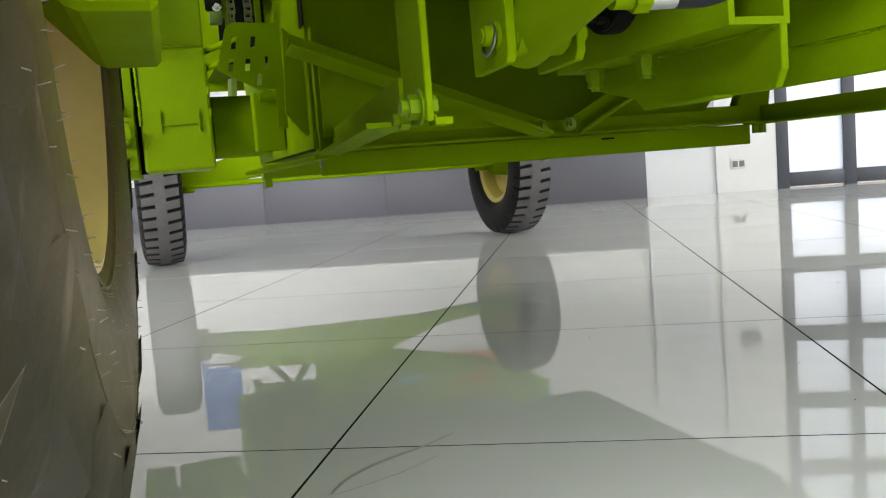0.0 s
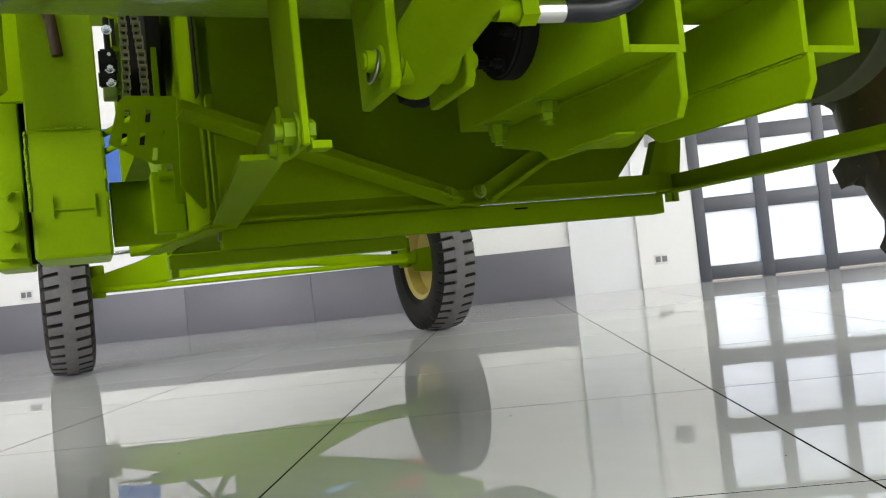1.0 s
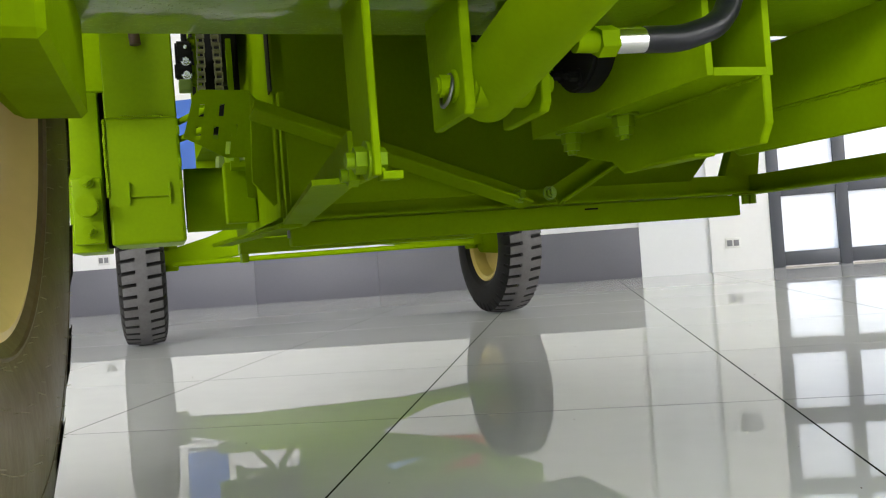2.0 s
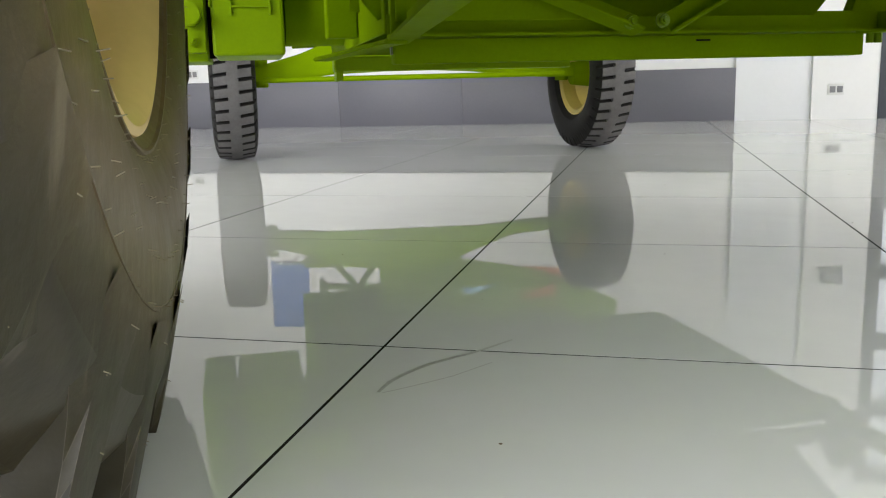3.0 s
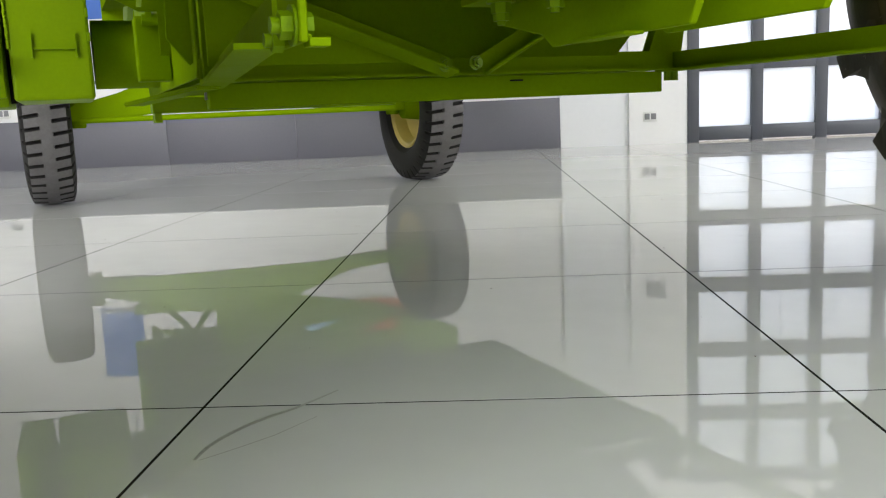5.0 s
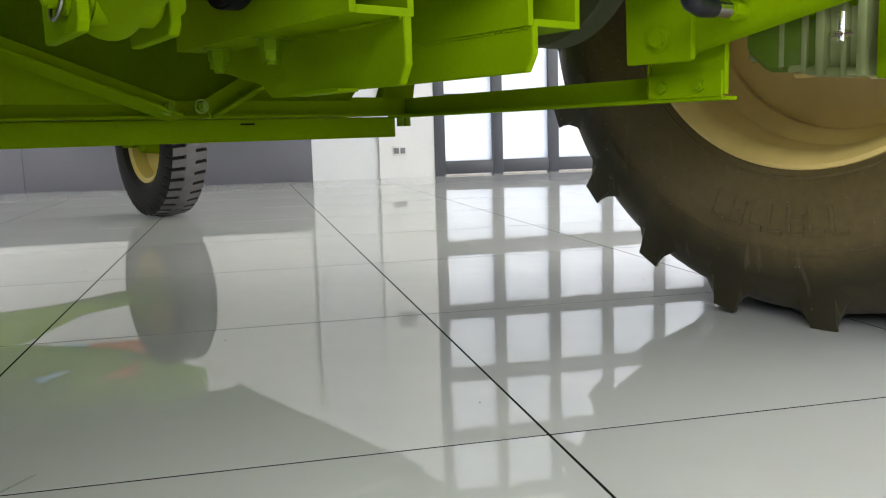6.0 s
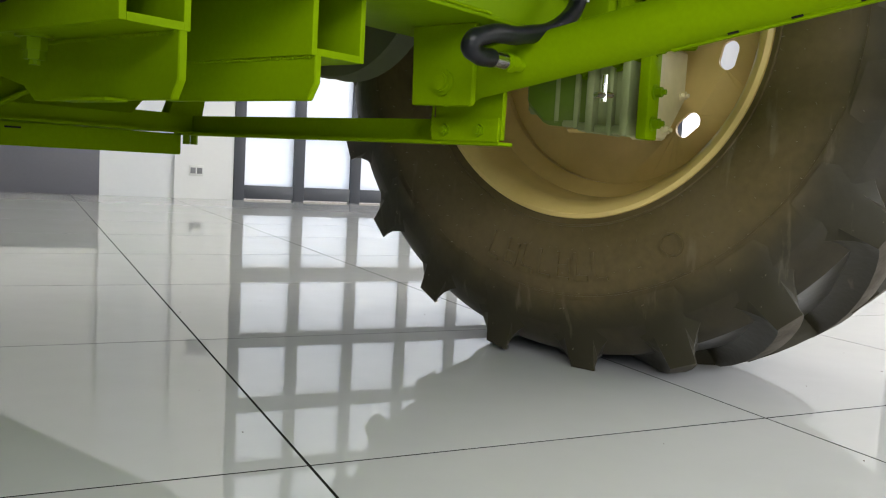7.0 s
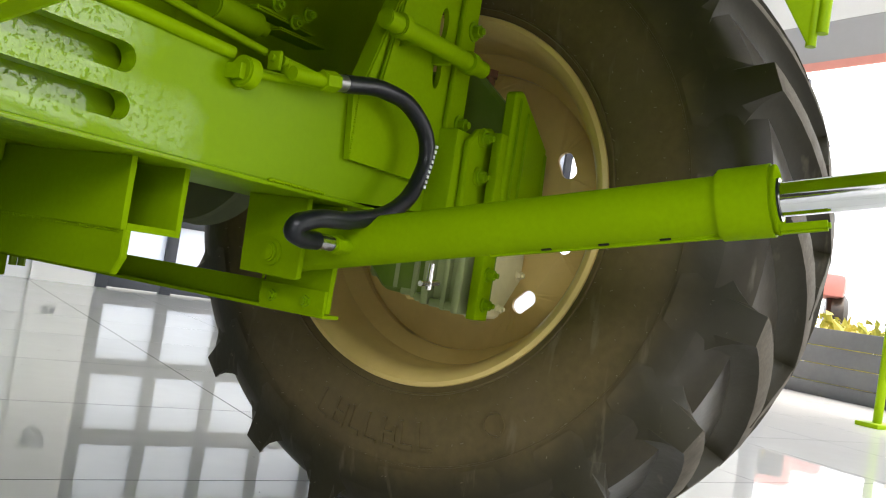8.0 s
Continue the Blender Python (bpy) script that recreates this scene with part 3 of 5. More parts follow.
    tagged(part("spew_hairs", bm, SPEW, hub, "fine moulding hairs on the rubber"), kind="stuff")
    # rim: flange, drop centre, disc with hand holes
    prof = [(-0.265, 0.370), (-0.263, 0.379), (-0.254, 0.382), (-0.244, 0.366), (-0.222, 0.352), (-0.14, 0.346), (-0.095, 0.315), (0.09, 0.315), (0.14, 0.346), (0.222, 0.352), (0.244, 0.366), (0.254, 0.382), (0.263, 0.379), (0.265, 0.370), (0.256, 0.358), (0.225, 0.343), (0.20, 0.346), (0.18, 0.338), (0.13, 0.336), (0.085, 0.306), (-0.09, 0.306), (-0.13, 0.336), (-0.18, 0.338), (-0.20, 0.346), (-0.225, 0.343), (-0.256, 0.358)]
    part("rim", revolve(bmesh.new(), [(x * s, r) for x, r in prof], 120), RIM, hub, "cream painted steel rim")
    bm = bmesh.new()
    turn_m = Matrix(((0, 0, 1, 0), (1, 0, 0, 0), (0, 1, 0, 0), (0, 0, 0, 1)))
    ring = [(0.309 * math.sin(2 * math.pi * i / 96), 0.309 * math.cos(2 * math.pi * i / 96)) for i in range(96)]
    holes = []
    for k in (0, 1, 2, 4, 5, 6):
        c = radians(224 + 36 * k)
        loop = []
        for i in range(20):
            q = 2 * math.pi * i / 20
            da = 0.046 * (1 if math.cos(q) > 0 else -1) + 0.017 / 0.25 * math.cos(q)
            r = 0.250 + 0.0175 * math.sin(q)
            loop.append((r * math.sin(c + da), r * math.cos(c + da)))
        holes.append(loop)
    holed_plate(bm, ring, holes, turn_m, 0.010)
    for v in bm.verts:
        rr = math.hypot(v.co.y, v.co.z)
        v.co.x = v.co.x - 0.105 * s + (0.040 * s if rr > 0.29 else 0)
    part("wheel_disc", bm, RIM, hub, "cream wheel disc with oval hand holes", smooth=0.5)
    return hub


drive_wheel(1.150, 0.02, 0.684, 1, 184.3)
drive_wheel(-1.124, 0.02, 0.684, -1, 175.5)

rear = pose(-0.89, 3.44, 0, 0, 0, 20.3)
inv = combine.matrix_basis.inverted() @ rear


def steer_wheel(u):
    hub = new("rear_wheel")
    hub.parent = combine
    hub.matrix_basis = inv @ pose(u, 0, 0.40, 0, 0, 7)
    s = 1 if u > 0 else -1
    cols = [(-0.055, 0.20), (-0.07, 0.215), (-0.10, 0.25), (-0.112, 0.30), (-0.106, 0.345), (-0.098, 0.372), (-0.09, 0.388), (-0.088, 0.392), (-0.028, 0.399), (-0.024, 0.400), (-0.004, 0.400)]
    cols = cols + [(-x, r) for x, r in reversed(cols)]
    n = 42 * 10
    bm = bmesh.new()
    rings = []
    for i in range(n):
        ring = []
        for j, (x, r) in enumerate(cols):
            half = -1 if x < 0 else 1
            g = (i + (5 if half > 0 else 0)) % 10 < 2
            twist = 0.0
            if g and 0.02 < abs(x) < 0.1 and r > 0.37 and abs(x) != 0.024:
                r -= 0.022
            if abs(x) > 0.03:
                twist = 0.02 * min(1, (abs(x) - 0.03) / 0.06) * (1 if half > 0 else -1)
            a = 2 * math.pi * i / n + twist
            ring.append(bm.verts.new((x, r * math.sin(a), r * math.cos(a))))
        rings.append(ring)
    for i in range(n):
        p, q = rings[i], rings[(i + 1) % n]
        for j in range(len(cols) - 1):
            bm.faces.new((p[j], p[j + 1], q[j + 1], q[j]))
    tyre = part("tyre", bm, SMALL_RUBBER, hub, "grey rubber steering tyre with cross grooves", smooth=0.45)
    tyre.data.materials.append(SIDE_RUBBER)
    for poly in tyre.data.polygons:
        if abs(poly.center.x) > 0.092 or math.hypot(poly.center.y, poly.center.z) < 0.386:
            poly.material_index = 1
    prof = [(-0.085, 0.215), (-0.082, 0.222), (-0.074, 0.222), (-0.066, 0.204), (-0.03, 0.192), (0.03, 0.192), (0.066, 0.204), (0.074, 0.222), (0.082, 0.222), (0.085, 0.215), (0.072, 0.196), (0.03, 0.184), (-0.03, 0.184), (-0.072, 0.196)]
    part("rim", revolve(bmesh.new(), prof, 48), YELLOW_RIM, hub, "yellow painted steel rim")
    bm = revolve(bmesh.new(), [(0.0, 0.186), (0.03 * s, 0.14), (0.045 * s, 0.09), (0.05 * s, 0.001), (0.043 * s, 0.001), (0.037 * s, 0.09), (0.022 * s, 0.14), (-0.008 * s, 0.186)], 40)
    part("wheel_disc", bm, YELLOW_RIM, hub)
    bm = bmesh.new()
    rod(bm, (0.04 * s, 0, 0), (-0.10 * s, 0, 0), 0.075, 0.06, seg=24, bevel=0.004)
    for k in range(6):
        a = k * math.pi / 3
        bolt(bm, (0.035 * s, 0.11 * math.sin(a), 0.11 * math.cos(a)), (-s, 0, 0), 0.013, 0.014)
    part("hub", bm, GREEN, hub, "green wheel hub with nuts")
    return hub


steer_wheel(-0.95)
steer_wheel(0.95)

# rear axle: a pressed beam, deeper in the middle
bm = bmesh.new()
sec = [(-0.86, 0.395, 0.46), (-0.6, 0.405, 0.53), (-0.42, 0.425, 0.60), (-0.15, 0.435, 0.62), (0.12, 0.435, 0.61), (0.3, 0.425, 0.54), (0.5, 0.405, 0.465), (0.7, 0.385, 0.445), (0.86, 0.385, 0.45)]
rows = []
for x, z0, z1 in sec:
    rows.append([bm.verts.new(inv @ Vector((x, y, z))) for y, z in ((-0.06, z0), (0.06, z0), (0.06, z1), (-0.06, z1))])
for p, q in zip(rows, rows[1:]):
    for j in range(4):
        bm.faces.new((p[j], p[(j + 1) % 4], q[(j + 1) % 4], q[j]))
bm.faces.new(rows[0])
bm.faces.new(rows[-1])
bmesh.ops.bevel(bm, geom=bm.edges[:], offset=0.008, segments=2, affect="EDGES")
part("rear_axle", bm, GREEN, combine)
for x in (-0.8, 0.8):
    bm = bmesh.new()
    rod(bm, inv @ Vector((x, 0, 0.365)), inv @ Vector((x, 0, 0.53)), 0.035, seg=20, bevel=0.004)
    bolt(bm, inv @ Vector((x, -0.04, 0.43)), inv.to_3x3() @ Vector((0, -1, 0)), 0.016, 0.015)
    part("king_pin", bm, GREEN, combine)
bm = bmesh.new()
rod(bm, inv @ Vector((-0.78, -0.14, 0.40)), inv @ Vector((0.78, -0.14, 0.40)), 0.014, seg=14)
part("tie_rod", bm, GREEN, combine)

# rear frame over the axle: apron plate with openings, cross braces, steering cylinder
apron = inv @ pose(0, 0.10, 0, 90)
bm = bmesh.new()
holed_plate(bm, [(-0.22, 0.58), (0.20, 0.60), (0.72, 0.71), (1.15, 0.90), (1.15, 1.12), (-0.22, 1.12)], [[(0.23, 0.79), (0.49, 0.77), (0.25, 0.84)], [(0.53, 0.865), (0.79, 0.785), (0.79, 0.865)]], apron, 0.008)
part("rear_apron", bm, GREEN, combine, smooth=0)
for p, q, w in (((-0.56, 0.735), (-0.20, 0.755), 0.045), ((-0.47, 0.61), (-0.36, 0.73), 0.024), ((-0.24, 0.61), (-0.44, 0.90), 0.024), ((-0.355, 0.74), (-0.345, 0.92), 0.018), ((-0.54, 0.70), (-0.52, 0.96), 0.060)):
    bm = bmesh.new()
    bar(bm, apron @ Vector((*p, 0)), apron @ Vector((*q, 0)), 0.03, w, up=(0.3, -1, 0))
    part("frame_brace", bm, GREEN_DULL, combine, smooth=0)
bm = bmesh.new()
rod(bm, inv @ Vector((-0.48, 0.10, 0.60)), inv @ Vector((-0.64, 0.10, 0.595)), 0.030, seg=24, bevel=0.003)
steer = part("steering_cylinder", bm, GREEN, combine)
part("piston_rod", rod(bmesh.new(), inv @ Vector((-0.64, 0.10, 0.595)), inv @ Vector((-0.80, 0.10, 0.59)), 0.011, seg=16), CHROME, steer, "bright chromed piston rod")

# front axle beam with oval slots
bm = bmesh.new()
outline = [(-0.82, 0.622), (0.50, 0.622), (0.76, 0.640), (0.76, 0.80), (0.50, 0.79), (0.26, 0.765), (-0.30, 0.765), (-0.60, 0.79), (-0.82, 0.79)]
holes = [slot_outline(-0.115, 0.062, 0.698, 0.732), slot_outline(-0.145, 0.064, 0.644, 0.676)]
holed_plate(bm, outline, holes, pose(0, -0.076, 0, 90), 0.026)
box(bm, -0.82, 0.70, -0.06, 0.13, 0.752, 0.760)
box(bm, -0.82, 0.70, -0.095, 0.14, 0.614, 0.6215, bevel=0.003)
box(bm, -0.82, 0.70, 0.13, 0.142, 0.6225, 0.78)
box(bm, -0.30, 0.20, -0.050, -0.044, 0.630, 0.752)
part("axle_beam", bm, GREEN_WET, combine, "glossy green axle beam with oval slots", smooth=0.4)
bm = bmesh.new()
rod(bm, (-0.45, -0.088, 0.778), (0.20, -0.092, 0.768), 0.0085, seg=16)
part("beam_pipe", bm, GREEN, combine)
bm = bmesh.new()
rod(bm, (0.205, -0.105, 0.747), (0.228, -0.105, 0.747), 0.021, seg=28, bevel=0.003)
rod(bm, (0.228, -0.105, 0.748), (0.36, -0.104, 0.770), 0.0045, seg=12)
box(bm, 0.196, 0.215, -0.115, -0.085, 0.735, 0.755)
part("rod_guide", bm, GREEN, combine)
bm = bmesh.new()
box(bm, 0.284, 0.292, -0.094, -0.072, 0.770, 0.798, bevel=0.003)
box(bm, 0.304, 0.312, -0.094, -0.072, 0.765, 0.792, bevel=0.003)
rod(bm, (0.278, -0.083, 0.787), (0.318, -0.083, 0.785), 0.005, seg=12)
rod(bm, (0.297, -0.085, 0.787), (0.37, -0.085, 0.785), 0.008, seg=14)
rod(bm, (0.30, -0.05, 0.80), (-0.3, 0.06, 0.88), 0.006, seg=14)
part("brake_linkage", bm, GREEN, combine)
bm = bmesh.new()
rod(bm, (0.290, 0.06, 0.868), (0.385, 0.06, 0.868), 0.021, seg=28, bevel=0.003)
rod(bm, (0.283, 0.06, 0.868), (0.295, 0.06, 0.868), 0.026, seg=28, bevel=0.003)
rod(bm, (0.385, 0.06, 0.868), (0.405, 0.06, 0.868), 0.012, seg=20, bevel=0.002)
bar(bm, (0.36, 0.06, 0.892), (0.50, 0.06, 0.892), 0.040, 0.008)
bar(bm, (0.40, 0.05, 0.870), (0.52, 0.05, 0.874), 0.050, 0.005)
pedal = part("pedal_shaft", bm, GREEN, combine)
for q in ((0.44, 0.036, 0.892), (0.468, 0.036, 0.914), (0.395, 0.036, 0.905)):
    part("pedal_bolt", bolt(bmesh.new(), q, (0, -1, 0), 0.008, 0.008), GREEN_GLOSS, pedal)

bm = bmesh.new()
box(bm, -0.50, 0.60, 0.20, 0.48, 0.79, 1.30, bevel=0.02)
part("upper_housing", bm, GREEN, combine)
part("front_cover", boxed(-0.30, 0.298, 0.14, 0.199, 0.80, 1.0, bevel=0.01), GREEN, combine)
part("side_shield", boxed(0.30, 0.83, 0.150, 0.199, 0.80, 1.30, bevel=0.004), GREEN, combine)

# channel brackets and cheek plates under the beam
BACK = 0.42


def channel(u0, u1, z, cheek, zlow, name):
    bm = bmesh.new()
    t = 0.009
    box(bm, u0, u0 + t, -0.045, BACK, z, 0.6145, bevel=0.001)
    box(bm, u1 - t, u1, -0.045, BACK, z, 0.6145, bevel=0.001)
    box(bm, u0 + t, u1 - t, -0.045, BACK, z, z + t)
    ch = part(name, bm, GREEN, combine, smooth=0)
    bm = bmesh.new()
    m = Matrix(((0, 0, 1, cheek), (1, 0, 0, 0), (0, 1, 0, 0), (0, 0, 0, 1)))
    plate(bm, [(-0.045, z + 0.001), (-0.045, zlow + 0.022), (-0.032, zlow), (0.27, zlow), (0.30, zlow + 0.02), (BACK, zlow + 0.045), (BACK, z + 0.001)], m, 0.011)
    part("cheek_plate", bm, GREEN, ch, smooth=0)
    return ch


ch = channel(-0.150, -0.064, 0.523, -0.073, 0.449, "gearbox_channel")
for bb in (0.193, 0.35):
    bm = bmesh.new()
    rod(bm, (-0.117, bb, 0.523), (-0.117, bb, 0.520), 0.022, seg=22)
    rod(bm, (-0.117, bb, 0.520), (-0.117, bb, 0.505), 0.015, seg=6)
    rod(bm, (-0.117, bb, 0.505), (-0.117, bb, 0.494), 0.0125, seg=6)
    rod(bm, (-0.117, bb, 0.494), (-0.117, bb, 0.488), 0.007, seg=10)
    part("hanger_bolt", bm, GREEN_GLOSS, ch)
channel(0.114, 0.208, 0.523, 0.126, 0.467, "gearbox_channel")

# gear case slung between the cheeks
bm = bmesh.new()
rod(bm, (-0.058, 0.34, 0.60), (0.118, 0.34, 0.60), 0.125, seg=48, bevel=0.01)
box(bm, -0.05, 0.11, 0.20, 0.44, 0.58, 0.80, bevel=0.015)
part("gear_case", bm, GREEN, combine, "rounded green gear case")
bm = bmesh.new()
box(bm, -0.108, -0.078, 0.05, 0.17, 0.446, 0.4505, bevel=0.002)
part("drain_cover", bm, GREEN, combine)
bm = bmesh.new()
rod(bm, (-0.30, 0.30, 0.66), (-0.15, 0.30, 0.66), 0.05, seg=30, bevel=0.006)
rod(bm, (-0.235, 0.30, 0.66), (-0.215, 0.30, 0.66), 0.10, seg=36, bevel=0.004)
rod(bm, (-0.18, 0.20, 0.63), (-0.15, 0.20, 0.63), 0.075, seg=36, bevel=0.004)
for k in range(7):
    a = k * 0.9
    bolt(bm, (-0.236, 0.30 + 0.09 * math.cos(a), 0.66 + 0.09 * math.sin(a)), (-1, 0, 0), 0.009)
    bolt(bm, (-0.181, 0.20 + 0.058 * math.cos(a), 0.63 + 0.058 * math.sin(a)), (-1, 0, 0), 0.007)
box(bm, -0.23, -0.15, 0.42, 0.52, 0.58, 0.85, bevel=0.03)
part("drive_coupling", bm, DARK, combine, "dark oily drive coupling")

# lift cylinder brackets, pins, cylinders
for left in (True, False):
    ua, ub = (-0.416, -0.333) if left else (0.440, 0.527)
    for uu in (ua, ub):
        bm = bmesh.new()
        m = Matrix(((0, 0, 1, uu), (1, 0, 0, 0), (0, 1, 0, 0), (0, 0, 0, 1)))
        fr, bk, lo = -0.058, 0.066, 0.488
        if left:
            pts = [(-0.030, 0.6145), (-0.030, 0.502), (-0.022, 0.492), (0.080, 0.489), (0.085, 0.6145)]
        else:
            pts = [(fr, 0.6145), (fr, lo + 0.004), (fr + 0.006, lo), (bk - 0.004, lo + 0.002), (bk, 0.6145)]
        plate(bm, pts, m, 0.011)
        part("cylinder_bracket", bm, GREEN, combine, smooth=0)
    bm = bmesh.new()
    rod(bm, (ua - 0.026 if left else ua - 0.018, 0.0, 0.525), (ub + 0.02, 0.0, 0.525), 0.0115 if left else 0.0155, seg=24, bevel=0.003)
    rod(bm, (ua - 0.010, 0.0, 0.525), (ua - 0.005, 0.0, 0.525), 0.017 if left else 0.021, seg=28, bevel=0.001)
    part("pivot_pin", bm, GREEN, combine)
    if left:
        bm = bmesh.new()
        bmesh.ops.create_circle(bm, segments=6, radius=0.002, matrix=pose(0, 0.021, 0, 0, 90, 0))
        prof = [(0.002 * math.cos(k * math.pi / 3), 0.017 + 0.002 * math.sin(k * math.pi / 3)) for k in range(6)]
        bm.clear()
        revolve(bm, prof, 28)
        bm.transform(pose(ua - 0.013, 0.004, 0.521, 0, 14, 0))
        part("lynch_ring", bm, STEEL_DARK, combine)
    uc = (ua + ub) / 2
    p0, p1, p2 = Vector((uc, 0.0, 0.535)), Vector((uc, -0.66, 0.666)), Vector((uc, -1.55, 0.842))
    d = (p1 - p0).normalized()
    bm = bmesh.new()
    rod(bm, p0 - d * 0.045, p1 + d * 0.005, 0.037, seg=40, bevel=0.006)
    rod(bm, p1 - d * 0.005, p1 + d * 0.062, 0.044, seg=40, bevel=0.004)
    rod(bm, p0 + Vector((-0.034, 0, 0)), p0 + Vector((0.034, 0, 0)), 0.034, seg=30, bevel=0.004)
    cyl = part("lift_cylinder", bm, GREEN, combine, "green hydraulic lift cylinder")
    part("piston_rod", rod(bmesh.new(), p1, p2, 0.021, seg=32), CHROME, cyl, "bright chromed piston rod")
    part("gland", rod(bmesh.new(), p1 + d * 0.060, p1 + d * 0.0645, 0.0425, seg=40, bevel=0.001), GLAND, cyl)
    part("wiper_ring", rod(bmesh.new(), p1 + d * 0.064, p1 + d * 0.067, 0.026, seg=32), HOSE, cyl, "black wiper ring")
    bm = bmesh.new()
    bar(bm, p0 + d * 0.36 + Vector((0, 0, -0.034)), p1 + d * 0.125 + Vector((0, 0, -0.036)), 0.016, 0.012)
    strip = part("stop_strip", bm, GREEN, cyl)
    for k in (0.45, 0.53, 0.61):
        q = p0 + d * k + Vector((-0.0085 if not left else 0.0085, 0, -0.037))
        # dark rods laid on the strip paint the shade of its slots
        part("drain_slot_shade", rod(bmesh.new(), q - d * 0.007, q + d * 0.007, 0.0019, seg=8), DARK, strip, "small dark rod in place of a slot's shade")
    # port and hose
    bm = bmesh.new()
    if left:
        q = p0 + d * 0.14 + Vector((0.022, 0, -0.027))
        rod(bm, q, q + Vector((0.022, 0, 0)), 0.010, seg=20)
        rod(bm, q + Vector((0.022, 0, 0)), q + Vector((0.040, 0, 0.001)), 0.0145, seg=6)
        part("hose_union", bm, GREEN, cyl)
        part("ferrule", rod(bmesh.new(), q + Vector((0.040, 0, 0.001)), q + Vector((0.072, 0, 0.002)), 0.012, seg=24), STEEL, cyl, "bright steel ferrule")
        h0 = q + Vector((0.070, 0, 0.002))
        curve_tube("hydraulic_hose", [h0, h0 + Vector((0.05, 0.0, 0.004)), h0 + Vector((0.10, 0.01, 0.03)), h0 + Vector((0.12, 0.03, 0.09)), h0 + Vector((0.10, 0.06, 0.18)), h0 + Vector((0.08, 0.10, 0.30))], 0.0125, HOSE, cyl, "black rubber hydraulic hose")
    else:
        q = p0 + d * 0.135 + Vector((-0.034, 0, -0.011))
        rod(bm, q, q + Vector((-0.018, 0, 0)), 0.011, seg=20)
        rod(bm, q + Vector((-0.018, 0, 0)), q + Vector((-0.034, 0, 0)), 0.0145, seg=6)
        rod(bm, q + Vector((-0.034, 0, 0)), q + Vector((-0.044, 0, 0)), 0.010, seg=20)
        part("hose_union", bm, GREEN, cyl)
        part("ferrule", rod(bmesh.new(), q + Vector((-0.042, 0, 0)), q + Vector((-0.078, 0, 0)), 0.012, seg=24), STEEL, cyl, "bright steel ferrule")
        pts = [q + Vector((-0.074, 0, 0)), (0.338, -0.135, 0.551), (0.316, -0.140, 0.562), (0.338, -0.146, 0.576), (0.42, -0.152, 0.588), (0.52, -0.155, 0.618), (0.584, -0.15, 0.676), (0.594, -0.15, 0.734), (0.554, -0.145, 0.778), (0.47, -0.14, 0.793), (0.385, -0.13, 0.780)]
        curve_tube("hydraulic_hose", pts, 0.0135, HOSE, cyl, "black rubber hydraulic hose with white print")
        part("ferrule", rod(bmesh.new(), (0.392, -0.13, 0.781), (0.362, -0.13, 0.776), 0.0125, seg=24), STEEL_DARK, cyl)
        bm = bmesh.new()
        rod(bm, (0.364, -0.13, 0.776), (0.335, -0.13, 0.771), 0.015, seg=6)
        rod(bm, (0.337, -0.13, 0.771), (0.28, -0.125, 0.765), 0.010, seg=16)
        part("hose_union", bm, GREEN, cyl)
        bm = bmesh.new()
        for k in range(9):
            f = k / 9
            a = Vector((0.584, -0.1655, 0.664)).lerp(Vector((0.606, -0.1645, 0.742)), f)
            box(bm, a.x - 0.0025, a.x + 0.0025, a.y + 0.0005, a.y + 0.003, a.z, a.z + 0.005)
        part("hose_print", bm, WHITE_PLASTIC, cyl, "white printed marks")

# nut bracket on the near side bar
bm = bmesh.new()
m = Matrix(((0, 0, 1, -0.521), (1, 0, 0, 0), (0, 1, 0, 0), (0, 0, 0, 1)))
plate(bm, [(-0.05, 0.6145), (-0.05, 0.432), (0.04, 0.432), (0.045, 0.6145)], m, 0.008)
box(bm, -0.517, -0.497, -0.052, -0.028, 0.428, 0.436, bevel=0.001)
hang = part("hanger_plate", bm, GREEN, combine, smooth=0)
bm = bmesh.new()
rod(bm, (-0.525, -0.028, 0.449), (-0.528, -0.028, 0.449), 0.019, seg=22)
rod(bm, (-0.528, -0.028, 0.449), (-0.539, -0.028, 0.449), 0.0135, seg=6)
rod(bm, (-0.539, -0.028, 0.449), (-0.547, -0.028, 0.449), 0.008, seg=14)
rod(bm, (-0.517, -0.028, 0.449), (-0.508, -0.028, 0.449), 0.012, seg=6)
part("nut", bm, GREEN_GLOSS, hang)
bm = bmesh.new()
rod(bm, (-0.525, 0.022, 0.440), (-0.536, 0.022, 0.440), 0.012, seg=6)
rod(bm, (-0.536, 0.022, 0.440), (-0.543, 0.022, 0.440), 0.007, seg=12)
part("nut", bm, GREEN_GLOSS, hang)
# side bars back to the cross beam
bm = bmesh.new()
m, dd = basis((-0.546, 0.035, 0.437), (-0.478, 0.85, 0.428), (0, 0, 1))
for x0, x1, y0, y1 in ((-0.022, 0.024, -0.004, 0.002), (-0.022, -0.016, 0.002, 0.05)):
    bmesh.ops.create_cube(bm, size=1, matrix=m @ Matrix.Translation(((x0 + x1) / 2, (y0 + y1) / 2, dd / 2)) @ Matrix.Diagonal((x1 - x0, y1 - y0, dd, 1)))
part("side_bar", bm, GREEN, combine, smooth=0)
bm = bmesh.new()
bar(bm, (-0.50, 0.70, 0.424), (-0.60, 1.08, 0.408), 0.045, 0.008)
part("side_strap", bm, GREEN, combine, smooth=0)
bm = bmesh.new()
rod(bm, (-0.478, 0.845, 0.426), (-0.478, 0.845, 0.406), 0.012, seg=6)
